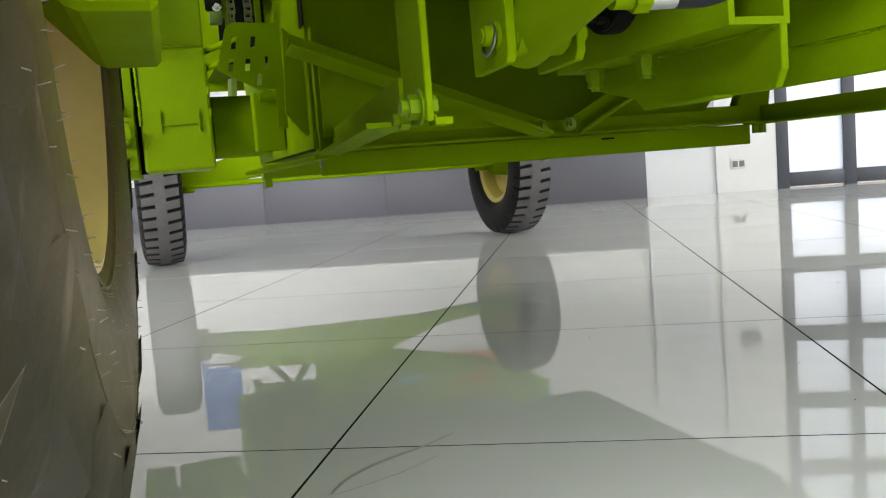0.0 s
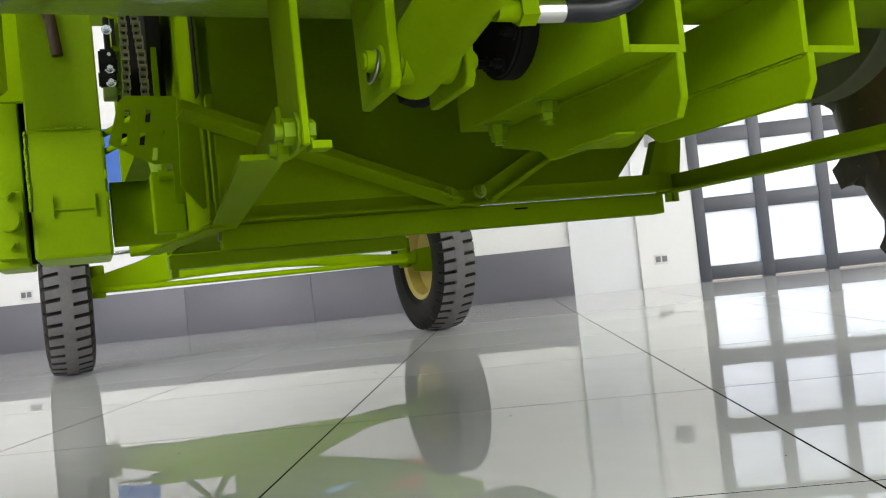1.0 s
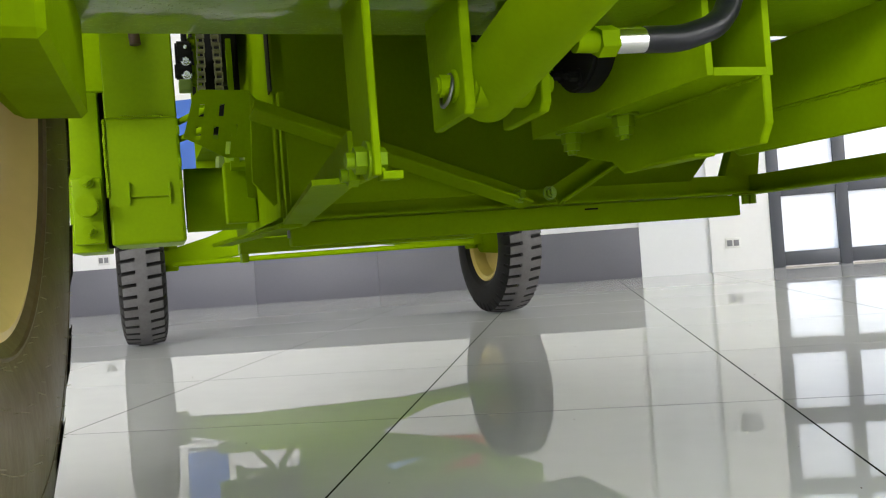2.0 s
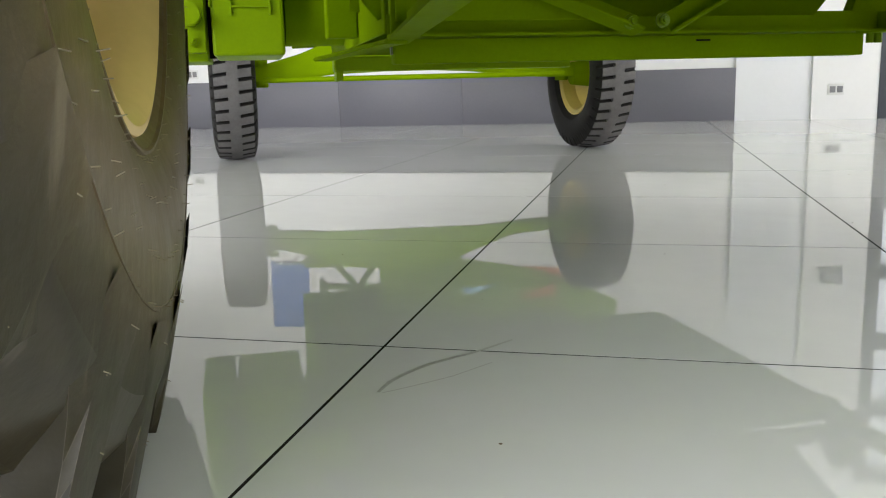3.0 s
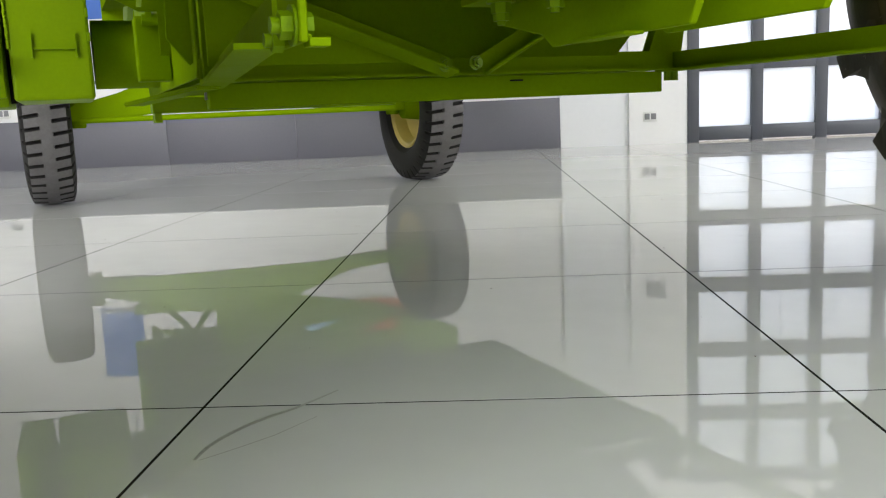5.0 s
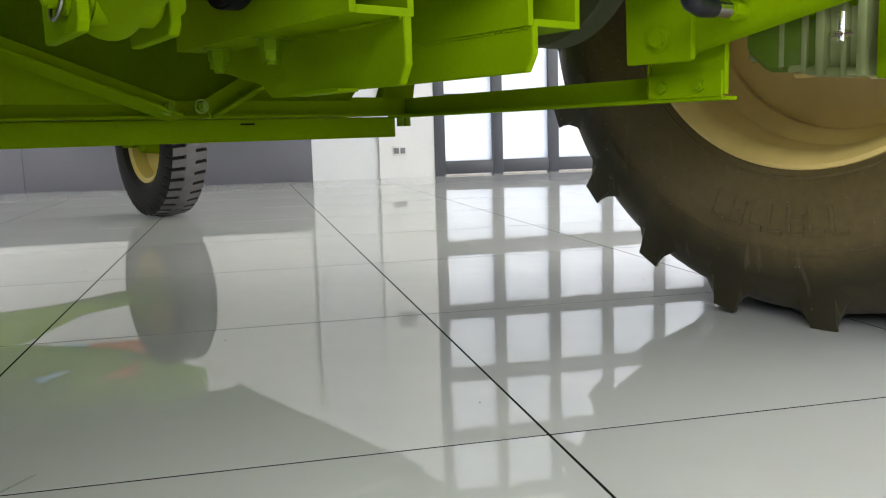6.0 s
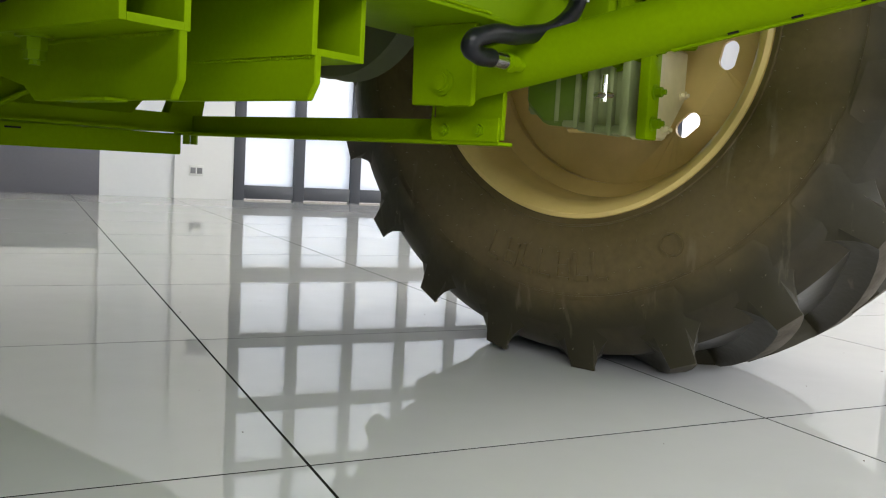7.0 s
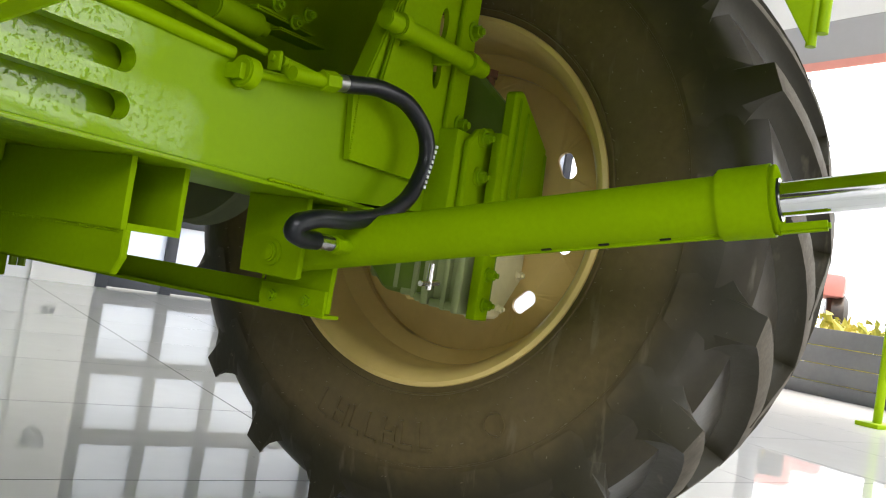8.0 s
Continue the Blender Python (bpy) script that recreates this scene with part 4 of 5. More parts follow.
rod(bm, (-0.478, 0.845, 0.408), (-0.478, 0.845, 0.394), 0.007, seg=10)
part("bar_bolt", bm, STEEL_DARK, combine)
bm = bmesh.new()
box(bm, 0.551, 0.557, 0.076, 0.82, 0.432, 0.476)
box(bm, 0.510, 0.551, -0.06, 0.82, 0.432, 0.4375)
box(bm, 0.507, 0.513, -0.06, 0.075, 0.4376, 0.476)
side = part("side_bar", bm, GREEN, combine, smooth=0)
bm = bmesh.new()
box(bm, 0.514, 0.525, -0.062, 0.075, 0.44, 0.515, bevel=0.001)
part("end_plate", bm, GREEN, side, smooth=0)
for bb in (-0.023, 0.048):
    bm = bmesh.new()
    rod(bm, (0.507, bb, 0.455), (0.501, bb, 0.455), 0.010, seg=6)
    rod(bm, (0.505, bb, 0.455), (0.497, bb, 0.455), 0.006, seg=10)
    part("bar_bolt", bm, GREEN_GLOSS, side)
for uu in (0.53, 0.55):
    part("bar_bolt", rod(bmesh.new(), (uu, 0.80, 0.432), (uu, 0.80, 0.412), 0.008, seg=6), GREEN_GLOSS, side)

# lower cross beam, curved belly sheet and V braces
bm = bmesh.new()
box(bm, -0.485, 0.525, 0.812, 0.860, 0.388, 0.434, bevel=0.003)
beam = part("lower_cross_beam", bm, GREEN, combine, smooth=0.4)
bm = bmesh.new()
box(bm, -0.50, 0.545, 0.80, 0.806, 0.436, 0.478)
box(bm, -0.50, 0.545, 0.77, 0.80, 0.436, 0.441)
part("upper_cross_angle", bm, GREEN, combine, smooth=0)
bm = bmesh.new()
arc = [(0.80, 0.470), (0.79, 0.51), (0.782, 0.57), (0.776, 0.64), (0.772, 0.73), (0.77, 0.85), (0.77, 1.05), (0.77, 1.5)]
vs = [[bm.verts.new((x, y, z)) for x in (-0.485, -0.2, 0.1, min(0.58, 0.393 + max(0, z - 0.474) * 0.83))] for y, z in arc]
for p, q in zip(vs, vs[1:]):
    for j in range(3):
        bm.faces.new((p[j], p[j + 1], q[j + 1], q[j]))
bmesh.ops.solidify(bm, geom=bm.faces[:], thickness=0.004)
part("belly_sheet", bm, GREEN, combine, "curved green belly sheet")
bm = bmesh.new()
angle_bar(bm, (-0.555, 0.70, 0.632), (-0.035, 0.735, 0.447), 0.042, 0.006, up=(0, -1, 0.3))
part("brace", bm, GREEN, combine, smooth=0)
bm = bmesh.new()
angle_bar(bm, (0.03, 0.735, 0.448), (0.30, 0.70, 0.60), 0.042, 0.006, up=(0, -1, 0.3))
part("brace", bm, GREEN, combine, smooth=0)
bm = bmesh.new()
m = Matrix(((1, 0, 0, 0), (0, 0, -1, 0.765), (0, 1, 0, 0), (0, 0, 0, 1)))
plate(bm, [(-0.49, 0.462), (-0.08, 0.462), (-0.30, 0.545), (-0.49, 0.60)], m, 0.004)
part("gusset", bm, GREEN, combine, smooth=0)
bm = bmesh.new()
plate(bm, [(-0.540, 0.690), (-0.486, 0.640), (-0.488, 0.485), (-0.510, 0.470), (-0.548, 0.519)], Matrix(((1, 0, 0, 0), (0, 0, -1, 0.855), (0, 1, 0, 0), (0, 0, 0, 1))), 0.005)
part("corner_web", bm, GREEN, combine, smooth=0)
# dark sheet on the beam face, painting in the slot's shade
part("beam_slot_shade", boxed(0.135, 0.166, 0.8105, 0.8125, 0.4215, 0.4252), DARK, beam, "dark sheet in place of an open slot's shade", smooth=0)
bm = bmesh.new()
box(bm, -0.495, -0.470, 0.79, 0.815, 0.44, 0.68, bevel=0.002)
part("upright", bm, GREEN, combine, smooth=0)
# dark sheet laid on the side panel as the shade of an opening
part("slot_shade_sheet", boxed(-0.506, -0.5035, 0.80, 0.85, 0.685, 1.05), DARK, combine, "dark sheet in place of an open slot's shade", smooth=0)
bm = bmesh.new()
box(bm, -0.505, 0.24, 1.80, 1.86, 0.396, 0.440, bevel=0.004)
box(bm, -0.500, -0.480, 1.795, 1.865, 0.37, 0.397)
part("second_cross_beam", bm, GREEN_LIGHT, combine, smooth=0)
part("shield", boxed(-0.99, -0.826, 1.28, 1.30, 0.785, 1.9), GREEN, combine, smooth=0)
bm = bmesh.new()
plate(bm, [(0.496, 0.478), (0.528, 0.560), (0.600, 0.560), (0.580, 0.442), (0.530, 0.442)], Matrix(((1, 0, 0, 0), (0, 0, -1, 0.835), (0, 1, 0, 0), (0, 0, 0, 1))), 0.03)
part("corner_block", bm, GREEN, combine, smooth=0)

for q in ((-0.060, 0.700, 0.453), (0.004, 0.700, 0.455)):
    part("brace_bolt", bolt(bmesh.new(), q, (0, -1, 0), 0.0095, 0.009), GREEN_GLOSS, combine)

# machine body: side panels, bottom, front
bm = bmesh.new()
m = Matrix(((0, 0, 1, -0.50), (1, 0, 0, 0), (0, 1, 0, 0), (0, 0, 0, 1)))
plate(bm, [(0.82, 0.445), (1.86, 0.445), (2.2, 0.75), (2.7, 1.02), (3.3, 1.28), (4.9, 1.66), (4.9, 2.4), (0.79, 2.4)], m, 0.006)
part("side_panel", bm, GREEN, combine, smooth=0)
bm = bmesh.new()
m = Matrix(((0, 0, 1, 0.60), (1, 0, 0, 0), (0, 1, 0, 0), (0, 0, 0, 1)))
plate(bm, [(0.82, 0.68), (1.86, 0.68), (2.2, 0.80), (2.7, 0.95), (4.9, 1.05), (4.9, 2.4), (0.79, 2.4)], m, 0.006)
part("side_panel", bm, GREEN, combine, smooth=0)
bm = bmesh.new()
box(bm, -0.49, 0.59, 0.79, 4.9, 2.39, 2.41)
box(bm, -0.49, 0.59, 4.88, 4.9, 1.0, 2.39)
part("body_top", bm, GREEN, combine, smooth=0)
bm = bmesh.new()
vs = [[bm.verts.new((x, y, z)) for x in (-0.49, 0.59)] for y, z in ((0.862, 0.440), (1.86, 0.445), (2.2, 0.76), (2.7, 0.96), (4.9, 1.06))]
for p, q in zip(vs, vs[1:]):
    bm.faces.new((p[0], p[1], q[1], q[0]))
bmesh.ops.solidify(bm, geom=bm.faces[:], thickness=0.004)
part("bottom_sheet", bm, GREEN, combine, smooth=0)
# unseen cab floor, added and carried forward to shade beam and belly
bm = boxed(-0.82, 0.95, 0.20, 0.50, 1.30, 1.36)
box(bm, -0.68, 0.85, -1.05, 0.20, 1.16, 1.20)
part("unseen_cab_floor", bm, GREEN, combine, smooth=0)
# feeder house out of view, sized to keep lamp light off the beam
bm = bmesh.new()
m = Matrix(((0, 0, 1, 0), (1, 0, 0, 0), (0, 1, 0, 0), (0, 0, 0, 1)))
plate(bm, [(0.60, 1.12), (-0.3, 1.1), (-1.6, 1.0), (-1.6, 1.35), (-0.3, 1.6), (0.60, 1.6)], Matrix.Translation((0.05, 0, 0)) @ m, 0.80)
part("feeder_house", bm, GREEN, combine, smooth=0)

part("platform", boxed(-0.92, 1.02, 0.21, 0.80, 1.38, 1.44), GREEN, combine, smooth=0)
part("grain_tank", boxed(-0.90, 1.00, 0.80, 2.9, 1.45, 2.9, bevel=0.05), GREEN, combine)
bm = bmesh.new()
rod(bm, (1.45, -0.585, 1.20), (1.45, -0.585, 2.0), 0.014, seg=14)
rod(bm, (1.45, -0.565, 1.17), (1.45, -0.565, 2.0), 0.012, seg=14)
plate(bm, [(-0.56, 1.17), (-0.49, 1.29), (-0.46, 1.45), (-0.56, 1.45)], Matrix(((0, 0, 1, 1.45), (1, 0, 0, 0), (0, 1, 0, 0), (0, 0, 0, 1))), 0.02)
bar(bm, (1.45, -0.50, 1.42), (0.95, 0.3, 1.41), 0.08, 0.02)
part("ladder_rail", bm, GREEN_LIGHT, combine)

# perforated bracket plate
bm = bmesh.new()
face2 = pose(0, 1.0, 0, 90)
holes = []
for x, z in ((-0.625, 0.685), (-0.585, 0.685), (-0.635, 0.638), (-0.600, 0.638), (-0.562, 0.642), (-0.578, 0.606)):
    c, n2 = Vector((x, z)), []
    for px, pz in ((-0.006, -0.013), (0.004, -0.013), (0.008, 0.013), (-0.002, 0.013)):
        n2.append((c.x + px, c.y + pz))
    holes.append(n2)
holed_plate(bm, [(-0.665, 0.63), (-0.655, 0.66), (-0.640, 0.715), (-0.625, 0.728), (-0.525, 0.725), (-0.525, 0.50), (-0.545, 0.50), (-0.545, 0.585), (-0.58, 0.585)], holes, face2, 0.005)
part("slotted_plate", bm, GREEN, combine, smooth=0)
bm = bmesh.new()
box(bm, -0.575, -0.505, 1.20, 1.26, 0.46, 0.60, bevel=0.004)
box(bm, -0.552, -0.540, 1.18, 1.20, 0.585, 1.15)
rod(bm, (-0.56, 1.19, 0.59), (-0.50, 1.19, 0.59), 0.012, seg=10)
part("chain_guard_post", bm, GREEN, combine, smooth=0)



def weld(p, q, r, parent, mat=GREEN):
    """A hand-laid weld seam: a row of overlapping lumps."""
    bm, rnd = bmesh.new(), random.Random(int(1000 * (p[0] + 2 * p[1] + 3 * p[2])))
    p, q = Vector(p), Vector(q)
    n = max(4, int((q - p).length / (r * 1.1)))
    for k in range(n):
        c = p.lerp(q, (k + 0.5) / n) + Vector((rnd.uniform(-1, 1), rnd.uniform(-1, 1), rnd.uniform(-1, 1))) * r * 0.2
        bmesh.ops.create_icosphere(bm, subdivisions=1, radius=r * rnd.uniform(0.8, 1.15), matrix=Matrix.Translation(c))
    return part("weld_seam", bm, mat, parent, smooth=1.5)


for uu in (-0.079, 0.120):
    weld((uu, -0.040, 0.522), (uu, 0.25, 0.522), 0.0032, combine)
for uu, d in ((-0.416, 1), (-0.333, 1), (0.440, 1), (0.527, 1)):
    weld((uu + 0.006 * d, -0.028, 0.613), (uu + 0.006 * d, 0.06, 0.613), 0.0035, combine)
weld((0.458, -0.1015, 0.685), (0.458, -0.1015, 0.79), 0.003, combine)
weld((0.30, -0.0955, 0.6225), (0.42, -0.0955, 0.6225), 0.0028, combine)
weld((-0.516, -0.05, 0.437), (-0.516, 0.03, 0.437), 0.003, combine)
weld((0.512, 0.08, 0.442), (0.512, 0.078, 0.51), 0.003, combine)

# grain elevator with its boot and the cross auger tube
bm = bmesh.new()
box(bm, -0.835, -0.665, 1.42, 1.72, 0.745, 2.3, bevel=0.004)
el = part("grain_elevator", bm, GREEN_LIGHT, combine, smooth=0)
bm = bmesh.new()
box(bm, -0.838, -0.662, 1.41, 1.74, 0.432, 0.745, bevel=0.008)
part("boot", bm, GREEN_LIGHT, el, smooth=0)
weld((-0.838, 1.409, 0.55), (-0.838, 1.409, 0.74), 0.0045, el, GREEN_LIGHT)
weld((-0.80, 1.409, 0.747), (-0.70, 1.409, 0.747), 0.004, el, GREEN_LIGHT)
part("hinge", boxed(-0.785, -0.697, 1.403, 1.409, 0.5485, 0.5535), GREEN_LIGHT, el, smooth=0)
for uu in (-0.792, -0.697):
    part("hinge_lug", boxed(uu, uu + 0.004, 1.403, 1.4095, 0.530, 0.585), GREEN_LIGHT, el, smooth=0)
for zz in (0.565, 0.62, 0.70):
    part("weld_bead", boxed(-0.668, -0.661, 1.404, 1.412, zz, zz + 0.022, bevel=0.002), GREEN_LIGHT, el)
bm = bmesh.new()
box(bm, -0.93, -0.85, 1.43, 1.70, 0.42, 1.9, bevel=0.004)
box(bm, -0.92, -0.852, 1.40, 1.43, 0.44, 0.60, bevel=0.004)
rod(bm, (-0.885, 1.40, 0.53), (-0.885, 1.37, 0.53), 0.028, seg=18, bevel=0.004)
for z in (0.47, 0.59):
    bolt(bm, (-0.885, 1.40, z), (0, -1, 0), 0.011)
part("bearing_side", bm, GREEN_LIGHT, el, smooth=0.4)
# dark sheet behind the gap, added to hide the wall and paint shade
part("gap_shade_sheet", boxed(-0.852, -0.834, 1.50, 1.52, 0.43, 1.9), DARK, el, "dark sheet painting the gap's shade beside the elevator boot", smooth=0)
bm = bmesh.new()
rod(bm, (-0.655, 1.56, 0.545), (-0.50, 1.56, 0.545), 0.085, seg=40)
part("auger_tube", bm, GREEN, combine)
bm = bmesh.new()
rod(bm, (-0.764, 1.395, 1.06), (-0.749, 1.395, 0.921), 0.0135, seg=18)
rod(bm, (-0.766, 1.395, 1.03), (-0.760, 1.395, 1.02), 0.0165, seg=18)
part("drain_tube", bm, BROWN, el)
bm = bmesh.new()
for z in (0.694, 0.738):
    rod(bm, (-0.66, 1.45, z), (-0.56, 1.15, z), 0.008, seg=12)
part("control_rod", bm, GREEN, combine)

# drive chain with its sprockets and dark parts behind the plate
bm = bmesh.new()
for col, uu in enumerate((-0.618, -0.588)):
    for k in range(34):
        z = 0.72 + k * 0.016
        x = uu + (0.006 if col == 0 else 0.010) * math.sin(k * 0.16 + col)
        rod(bm, (x - 0.008, 1.10, z), (x + 0.008, 1.10, z), 0.0052, seg=8)
        for dx in (-0.007, 0.007):
            off = 0.0015 if k % 2 else 0
            box(bm, x + dx - 0.0012 + off, x + dx + 0.0012 + off, 1.095, 1.105, z - 0.002, z + 0.018)
part("drive_chain", bm, CHAIN, combine, "greasy roller chain")
bm = bmesh.new()
rod(bm, (-0.56, 1.30, 0.93), (-0.53, 1.30, 0.93), 0.13, seg=36)
rod(bm, (-0.62, 1.32, 1.20), (-0.55, 1.32, 1.20), 0.10, seg=30)
rod(bm, (-0.655, 1.35, 0.875), (-0.60, 1.35, 0.875), 0.04, seg=24)
box(bm, -0.64, -0.52, 1.28, 1.32, 1.02, 1.08)
part("sprocket", bm, DARK, combine, "dark greasy sprockets")
# dark sheet added behind the chain, its shade put into the colour
part("chain_shade_sheet", boxed(-0.622, -0.504, 1.42, 1.44, 0.70, 1.5), DARK, combine, "dark sheet in place of the shade behind the chain", smooth=0)
bm = bmesh.new()
for z, u in ((0.80, -0.635), (0.86, -0.628), (0.95, -0.63), (0.78, -0.625)):
    bolt(bm, (u, 1.15, z), (0, -1, 0), 0.010)
box(bm, -0.625, -0.612, 1.14, 1.16, 0.72, 1.05)
part("tension_arm", bm, GREEN, combine, smooth=0)
bm = bmesh.new()
box(bm, -0.650, -0.638, 1.12, 1.16, 0.775, 0.93, bevel=0.003)
rod(bm, (-0.665, 1.13, 0.835), (-0.630, 1.13, 0.835), 0.026, seg=20, bevel=0.004)
rod(bm, (-0.668, 1.13, 0.795), (-0.632, 1.13, 0.795), 0.018, seg=20, bevel=0.003)
part("chain_tensioner", bm, DARK, combine, "dark greasy chain tensioner")
for z in (0.785, 0.815, 0.842, 0.90):
    part("tensioner_bolt", bolt(bmesh.new(), (-0.644, 1.118, z), (0, -1, 0), 0.007, 0.008), STEEL, combine)
part("tension_block", boxed(-0.662, -0.634, 1.10, 1.14, 0.748, 0.772, bevel=0.003), GREEN_DULL, combine)
bm = bmesh.new()
for k in range(18):
    a = k * math.pi / 9
    box(bm, -0.612, -0.602, 1.055 + 0.075 * math.sin(a) - 0.007, 1.055 + 0.075 * math.sin(a) + 0.007, 1.03 + 0.075 * math.cos(a) - 0.007, 1.03 + 0.075 * math.cos(a) + 0.007)
rod(bm, (-0.614, 1.055, 1.03), (-0.600, 1.055, 1.03), 0.072, seg=32)
part("toothed_wheel", bm, CHAIN, combine)

# pulley on the far side
bm = revolve(bmesh.new(), [(0, 0.02), (0, 0.205), (0.006, 0.21), (0.03, 0.18), (0.055, 0.21), (0.061, 0.205), (0.061, 0.02)], 60)
bm.transform(pose(0.590, 0.40, 0.765))
part("drive_pulley", bm, GREY_OLIVE, combine, "dull green grooved pulley")

# final drives in the wheels
for left in (True, False):
    s = -1 if left else 1
    o = 0.035
    yo = -0.05 if left else 0.02

    def X(v):
        return o + s * v
    bm = bmesh.new()
    x0, x1 = sorted((X(0.83), X(0.99)) if left else (X(0.80), X(0.832)))
    m = Matrix(((0, 0, 1, (x0 + x1) / 2), (1, 0, 0, yo), (0, 1, 0, 0), (0, 0, 0, 1)))
    pts = [(-0.19, 0.490), (-0.17, 0.474), (0.04, 0.488), (0.085, 0.53), (0.085, 0.86), (0.04, 0.93), (-0.10, 0.93), (-0.19, 0.85)]
    if left:
        plate(bm, [(-0.780, 0.517), (-0.843, 0.518), (-0.895, 0.575), (-0.955, 0.670), (-0.955, 0.93), (-0.780, 0.93)], pose(0, -0.06, 0, 90), 0.32, bevel=0.006)
    else:
        plate(bm, pts, m, x1 - x0, bevel=0.008)
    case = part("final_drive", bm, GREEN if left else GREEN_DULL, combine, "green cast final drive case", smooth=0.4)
    if not left:
        part("flange", boxed(0.776, 0.823, -0.188, -0.168, 0.461, 0.80, bevel=0.003), GREEN, case, smooth=0.4)
        for k in range(6):
            y = yo - 0.170 + k * 0.043
            z0, ux = 0.466 + 0.0016 * k * k, 0.33 * (k * 0.043)
            bm = bmesh.new()
            box(bm, 0.778 + ux + 0.008 * (k % 2), 0.850, y, y + (0.012 if k % 2 else 0.017), z0, 0.70, bevel=0.004)
            box(bm, 0.792 + ux, 0.850, y + 0.006, y + 0.040, z0 + 0.003, z0 + 0.020, bevel=0.005)
            box(bm, 0.812 + ux, 0.852, y + 0.004, y + 0.042, z0 + 0.010, 0.70)
            part("cooling_rib", bm, RIB, case, smooth=0.5)
        for y, z in ((yo - 0.13, 0.60), (yo - 0.05, 0.590), (yo + 0.02, 0.60)):
            part("rib_bolt", bolt(bmesh.new(), (0.79 + (y + 0.17) * 0.33, y, z), (-1, 0, 0), 0.011), GREEN_GLOSS, case)
    if not left:
        for z in (0.49, 0.545, 0.62):
            part("flange_bolt", bolt(bmesh.new(), (0.800, -0.188, z), (0, -1, 0), 0.009), GREEN_GLOSS, case)
    for q in [(X(0.83), yo + y, 0.90) for y in (-0.1, 0.0, 0.1)]:
        part("case_bolt", bolt(bmesh.new(), q, (-s, 0, 0), 0.011), GREEN_GLOSS, case)
    bm = bmesh.new()
    rod(bm, (X(0.92), yo - 0.06, 0.925), (X(0.92), yo - 0.06, 0.955), 0.012, seg=12)
    rod(bm, (X(0.92), yo - 0.06, 0.95), (X(0.92), yo - 0.06, 0.965), 0.018, seg=6)
    part("breather_cap", bm, RUST, case)
    bm = bmesh.new()
    rod(bm, (X(0.97), yo + 0.02, 0.684), (X(1.05), yo + 0.02, 0.684), 0.085, seg=32, bevel=0.006)
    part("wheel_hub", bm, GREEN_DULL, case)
    # cover towards the rim
    bm = bmesh.new()
    x0, x1 = sorted((X(0.99), X(1.004)))
    m = Matrix(((0, 0, 1, (x0 + x1) / 2), (1, 0, 0, yo), (0, 1, 0, 0), (0, 0, 0, 1)))
    if left:
        plate(bm, [(-0.17, 0.49), (0.20, 0.49), (0.24, 0.86), (-0.08, 0.92), (-0.17, 0.80)], m, x1 - x0, bevel=0.004)
    else:
        # pale front and ochre side block: their light is put into the paints
        plate(bm, [(0.824, 0.462), (0.907, 0.465), (0.985, 0.545), (0.985, 0.64), (0.824, 0.64)], pose(0, -0.150, 0, 90), 0.035, bevel=0.005)
        hb = bmesh.new()
        plate(hb, [(0.870, 0.475), (0.916, 0.477), (1.034, 0.600), (1.034, 0.86), (0.960, 0.89), (0.870, 0.89)], pose(0, -0.050, 0, 90), 0.160, bevel=0.006)
        part("hub_carrier", hb, RIM, case, smooth=0.4)
    cover = part("cover", bm, COVER, case, "cream painted cover", smooth=0.4)
    if not left:
        for q in ((0.898, 0.485), (0.965, 0.555)):
            part("cover_bolt", bolt(bmesh.new(), (q[0], -0.166, q[1]), (0, -1, 0), 0.008, 0.008), COVER, cover)
    if left:
        continue
    bm = bmesh.new()
    plate(bm, [(0.800, 0.620), (0.965, 0.640), (0.970, 0.701), (0.952, 0.807), (0.822, 0.889), (0.795, 0.880)], pose(0, -0.182, 0, 90), 0.024, bevel=0.004)
    top = part("upper_cover", bm, GREEN, case, "green upper cover with raised ridges", smooth=0.4)
    for p, q in (((0.812, 0.872), (0.818, 0.63)), ((0.849, 0.855), (0.852, 0.64)), ((0.945, 0.795), (0.955, 0.66))):
        bm = bmesh.new()
        bar(bm, (p[0], -0.196, p[1]), (q[0], -0.196, q[1]), 0.007, 0.006, up=(0, -1, 0), bevel=0.002)
        part("ridge", bm, GREEN_GLOSS, top)
    # upright mounting plate
    bm = bmesh.new()
    hole = []
    for zc in (0.878, 0.962):
        hole.append([(0.662 + 0.013 * math.cos(2 * math.pi * k / 14), zc + 0.030 * math.sin(2 * math.pi * k / 14)) for k in range(14)])
    holed_plate(bm, [(0.457, 0.683), (0.660, 0.683), (0.735, 0.750), (0.735, 1.25), (0.62, 1.25), (0.498, 0.946), (0.442, 0.802)], hole, pose(0, -0.0965, 0, 90), 0.010)
    mp = part("mount_plate", bm, GREEN, combine, smooth=0)
    bm = bmesh.new()
    bar(bm, (0.440, -0.112, 0.80), (0.522, -0.112, 1.01), 0.030, 0.008)
    part("folded_edge", bm, GREEN, mp, smooth=0)
    bm = bmesh.new()
    bar(bm, (0.502, -0.106, 0.795), (0.545, -0.106, 1.0), 0.010, 0.020)
    part("stiffener", bm, GREEN, mp, smooth=0)
    bm = bmesh.new()
    plate(bm, [(0.702, 0.782), (0.712, 0.770), (0.742, 0.778), (0.756, 0.81), (0.756, 1.2), (0.706, 1.2)], pose(0, -0.108, 0, 90), 0.012, bevel=0.003)
    part("edge_strip", bm, GREEN, mp, smooth=0)
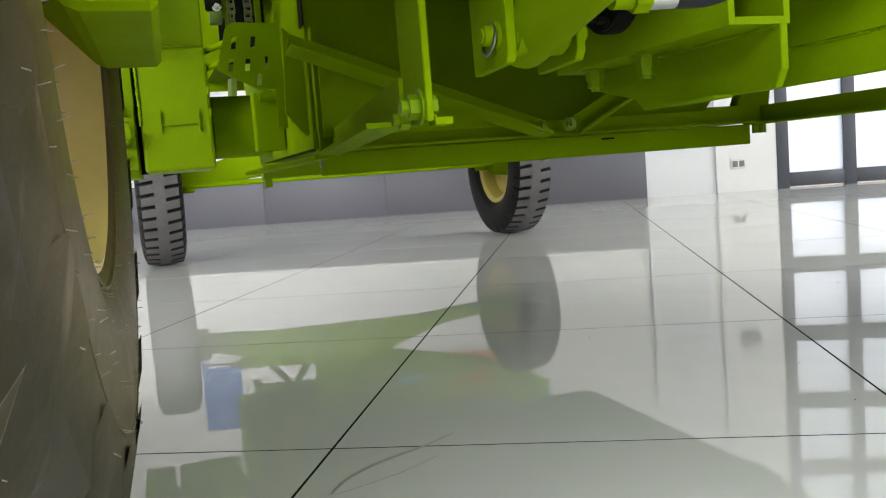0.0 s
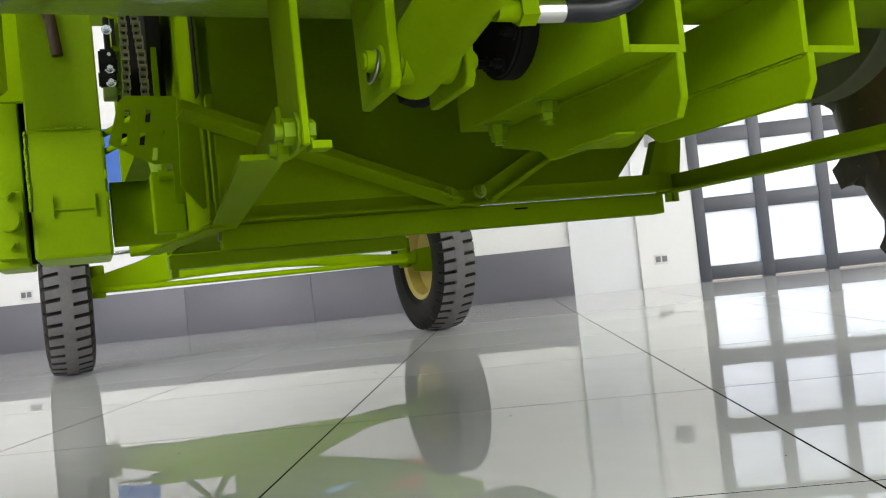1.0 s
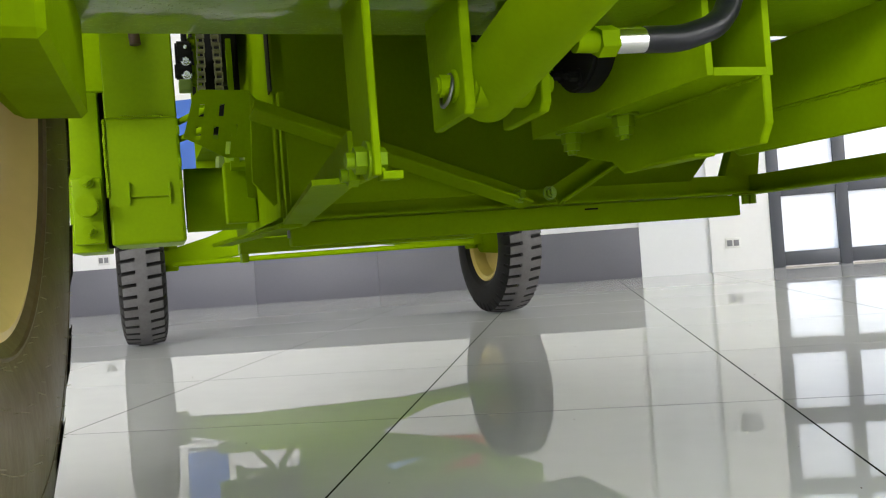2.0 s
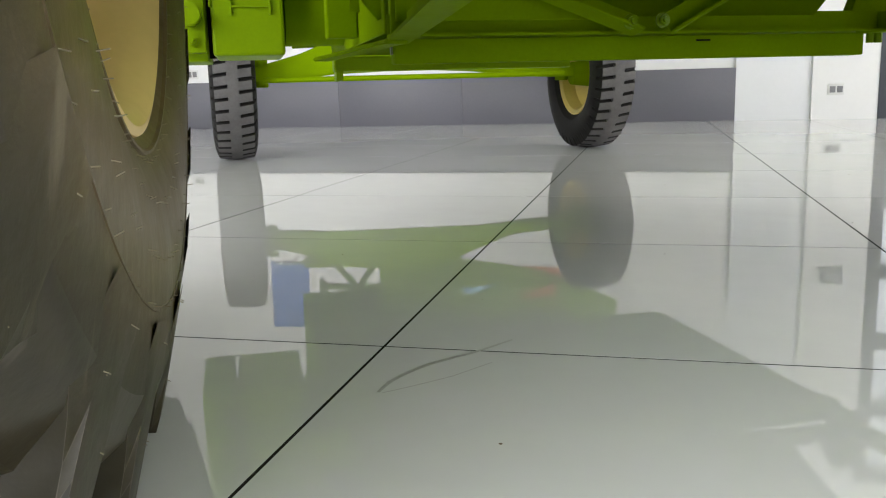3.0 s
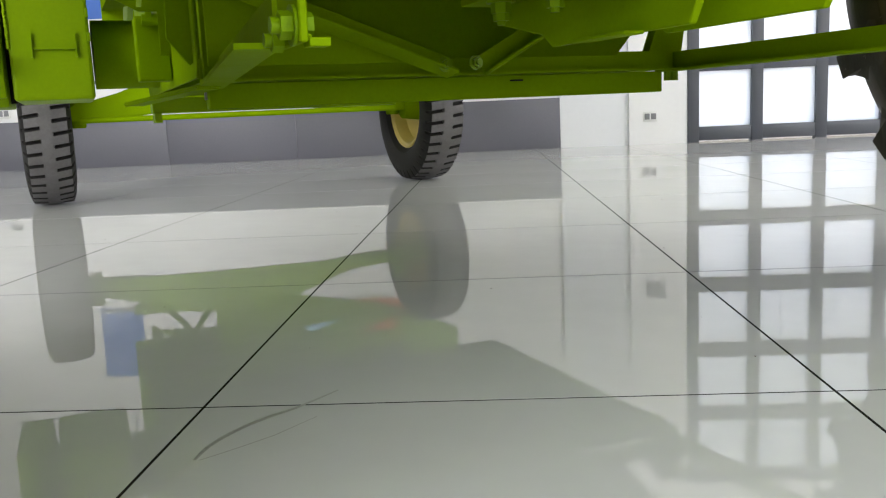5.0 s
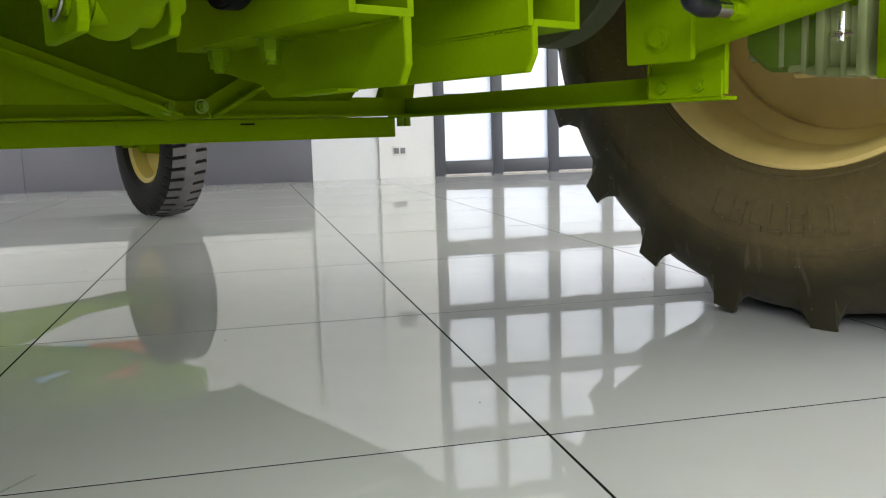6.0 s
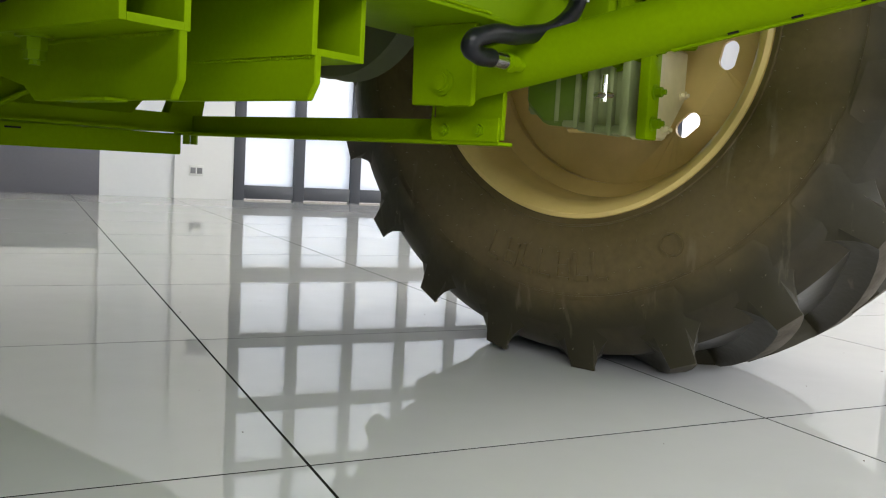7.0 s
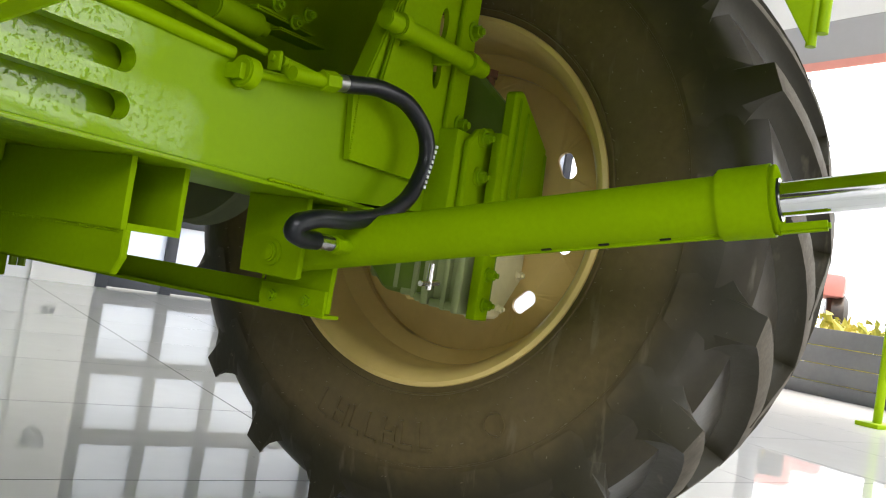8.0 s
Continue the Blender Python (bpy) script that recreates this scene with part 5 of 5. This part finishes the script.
    for z in (0.803, 0.975):
        part("plate_bolt", bolt(bmesh.new(), (0.741, -0.114, z), (0, -1, 0), 0.012, 0.012), GREEN_GLOSS, mp)
    bm = bmesh.new()
    rod(bm, (0.44, -0.14, 0.897), (0.752, -0.14, 0.907), 0.0155, seg=24, bevel=0.002)
    rod(bm, (0.475, -0.14, 0.898), (0.495, -0.14, 0.899), 0.020, seg=24, bevel=0.002)
    rod(bm, (0.690, -0.14, 0.905), (0.712, -0.14, 0.906), 0.020, seg=24, bevel=0.002)
    rod(bm, (0.752, -0.14, 0.907), (0.768, -0.14, 0.908), 0.005, seg=10)
    for uu in (0.53, 0.64):
        box(bm, uu, uu + 0.012, -0.135, -0.100, 0.885, 0.915, bevel=0.002)
    part("cross_shaft", bm, GREEN, mp)
    bm = bmesh.new()
    plate(bm, [(0.725, 0.60), (0.720, 0.770), (0.750, 0.800), (0.800, 0.812), (0.822, 0.800), (0.868, 0.712), (0.866, 0.60)], pose(0, -0.148, 0, 90), 0.014, bevel=0.004)
    for p in ((0.762, 0.786), (0.765, 0.716)):
        rod(bm, (p[0], -0.154, p[1]), (p[0], -0.160, p[1]), 0.018, seg=20, bevel=0.002)
    ep = part("end_plate", bm, GREEN, combine, smooth=0.4)
    for p in ((0.762, 0.786), (0.765, 0.716)):
        part("plate_bolt", bolt(bmesh.new(), (p[0], -0.160, p[1]), (0, -1, 0), 0.010, 0.010), GREEN_GLOSS, ep)
    bm = bmesh.new()
    box(bm, 0.70, 0.865, -0.140, 0.18, 0.60, 0.79, bevel=0.006)
    part("axle_end", bm, GREEN, combine, smooth=0.4)
bm = bmesh.new()
rod(bm, (0.55, -0.222, 0.545), (0.55, -0.222, 0.505), 0.0045, seg=10)
rod(bm, (0.525, -0.222, 0.513), (0.575, -0.222, 0.517), 0.0045, seg=10)
part("cotter_pin", bm, STEEL, combine, "bright steel cotter pin")

# scuff left on the tiles by a tyre
def scuff(points, width):
    bm, rows = bmesh.new(), []
    for k, (x, y) in enumerate(points):
        q = Vector(points[min(k + 1, len(points) - 1)]) - Vector(points[max(k - 1, 0)])
        side = Vector((-q.y, q.x, 0)).normalized() * width * (0.35 + 0.65 * math.sin(math.pi * (k + 0.6) / (len(points) + 0.2)))
        rows.append([bm.verts.new(Vector((x, y, z)) + side * f) for f, z in ((-1, 0.0002), (0, 0.0005), (1, 0.0002))])
    for p, q in zip(rows, rows[1:]):
        for j in range(2):
            bm.faces.new((p[j], p[j + 1], q[j + 1], q[j]))
    return bm


mark = tagged(new("floor_scuff"), "faint curved grey scuff on the polished tiles", "scuff")
part("scuff_line", scuff([(0.047, -0.175), (0.048, -0.155), (0.050, -0.136), (0.057, -0.112), (0.066, -0.091), (0.078, -0.068), (0.092, -0.049), (0.106, -0.031), (0.122, -0.014), (0.144, 0.020), (0.166, 0.056)], 0.0042), SCUFF, mark)
part("scuff_line", scuff([(0.052, -0.175), (0.065, -0.163), (0.092, -0.135), (0.119, -0.105), (0.138, -0.075), (0.157, -0.045)], 0.0011), SCUFF, mark)

# specks of dirt
bm, rnd = bmesh.new(), random.Random(11)
for k in range(70):
    r = rnd.uniform(0.0008, 0.0022)
    m = Matrix.Translation((rnd.uniform(-1.6, 2.4), rnd.uniform(-0.6, 3.5), r * 0.35)) @ Matrix.Diagonal((1, rnd.uniform(0.6, 1.8), 0.4, 1))
    bmesh.ops.create_icosphere(bm, subdivisions=1, radius=r, matrix=m)
tagged(part("floor_specks", bm, BROWN), "tiny dark specks of dirt on the tiles", "dirt", kind="stuff")

# ---------------------------------------------------------------- tiles
bm = boxed(0.0022, W - 0.0022, 0.0022, W - 0.0022, -0.0022, 0.0)
first = part("tile", bm, TILE, floor, smooth=0)
for i in range(math.floor(X0 / W), math.ceil(X1 / W)):
    for j in range(math.floor(Y0 / W), math.ceil(Y1 / W)):
        ob = first if (i, j) == (0, 0) else new("tile", first.data)
        ob.parent = floor
        ob.location = (i * W, j * W, 0)
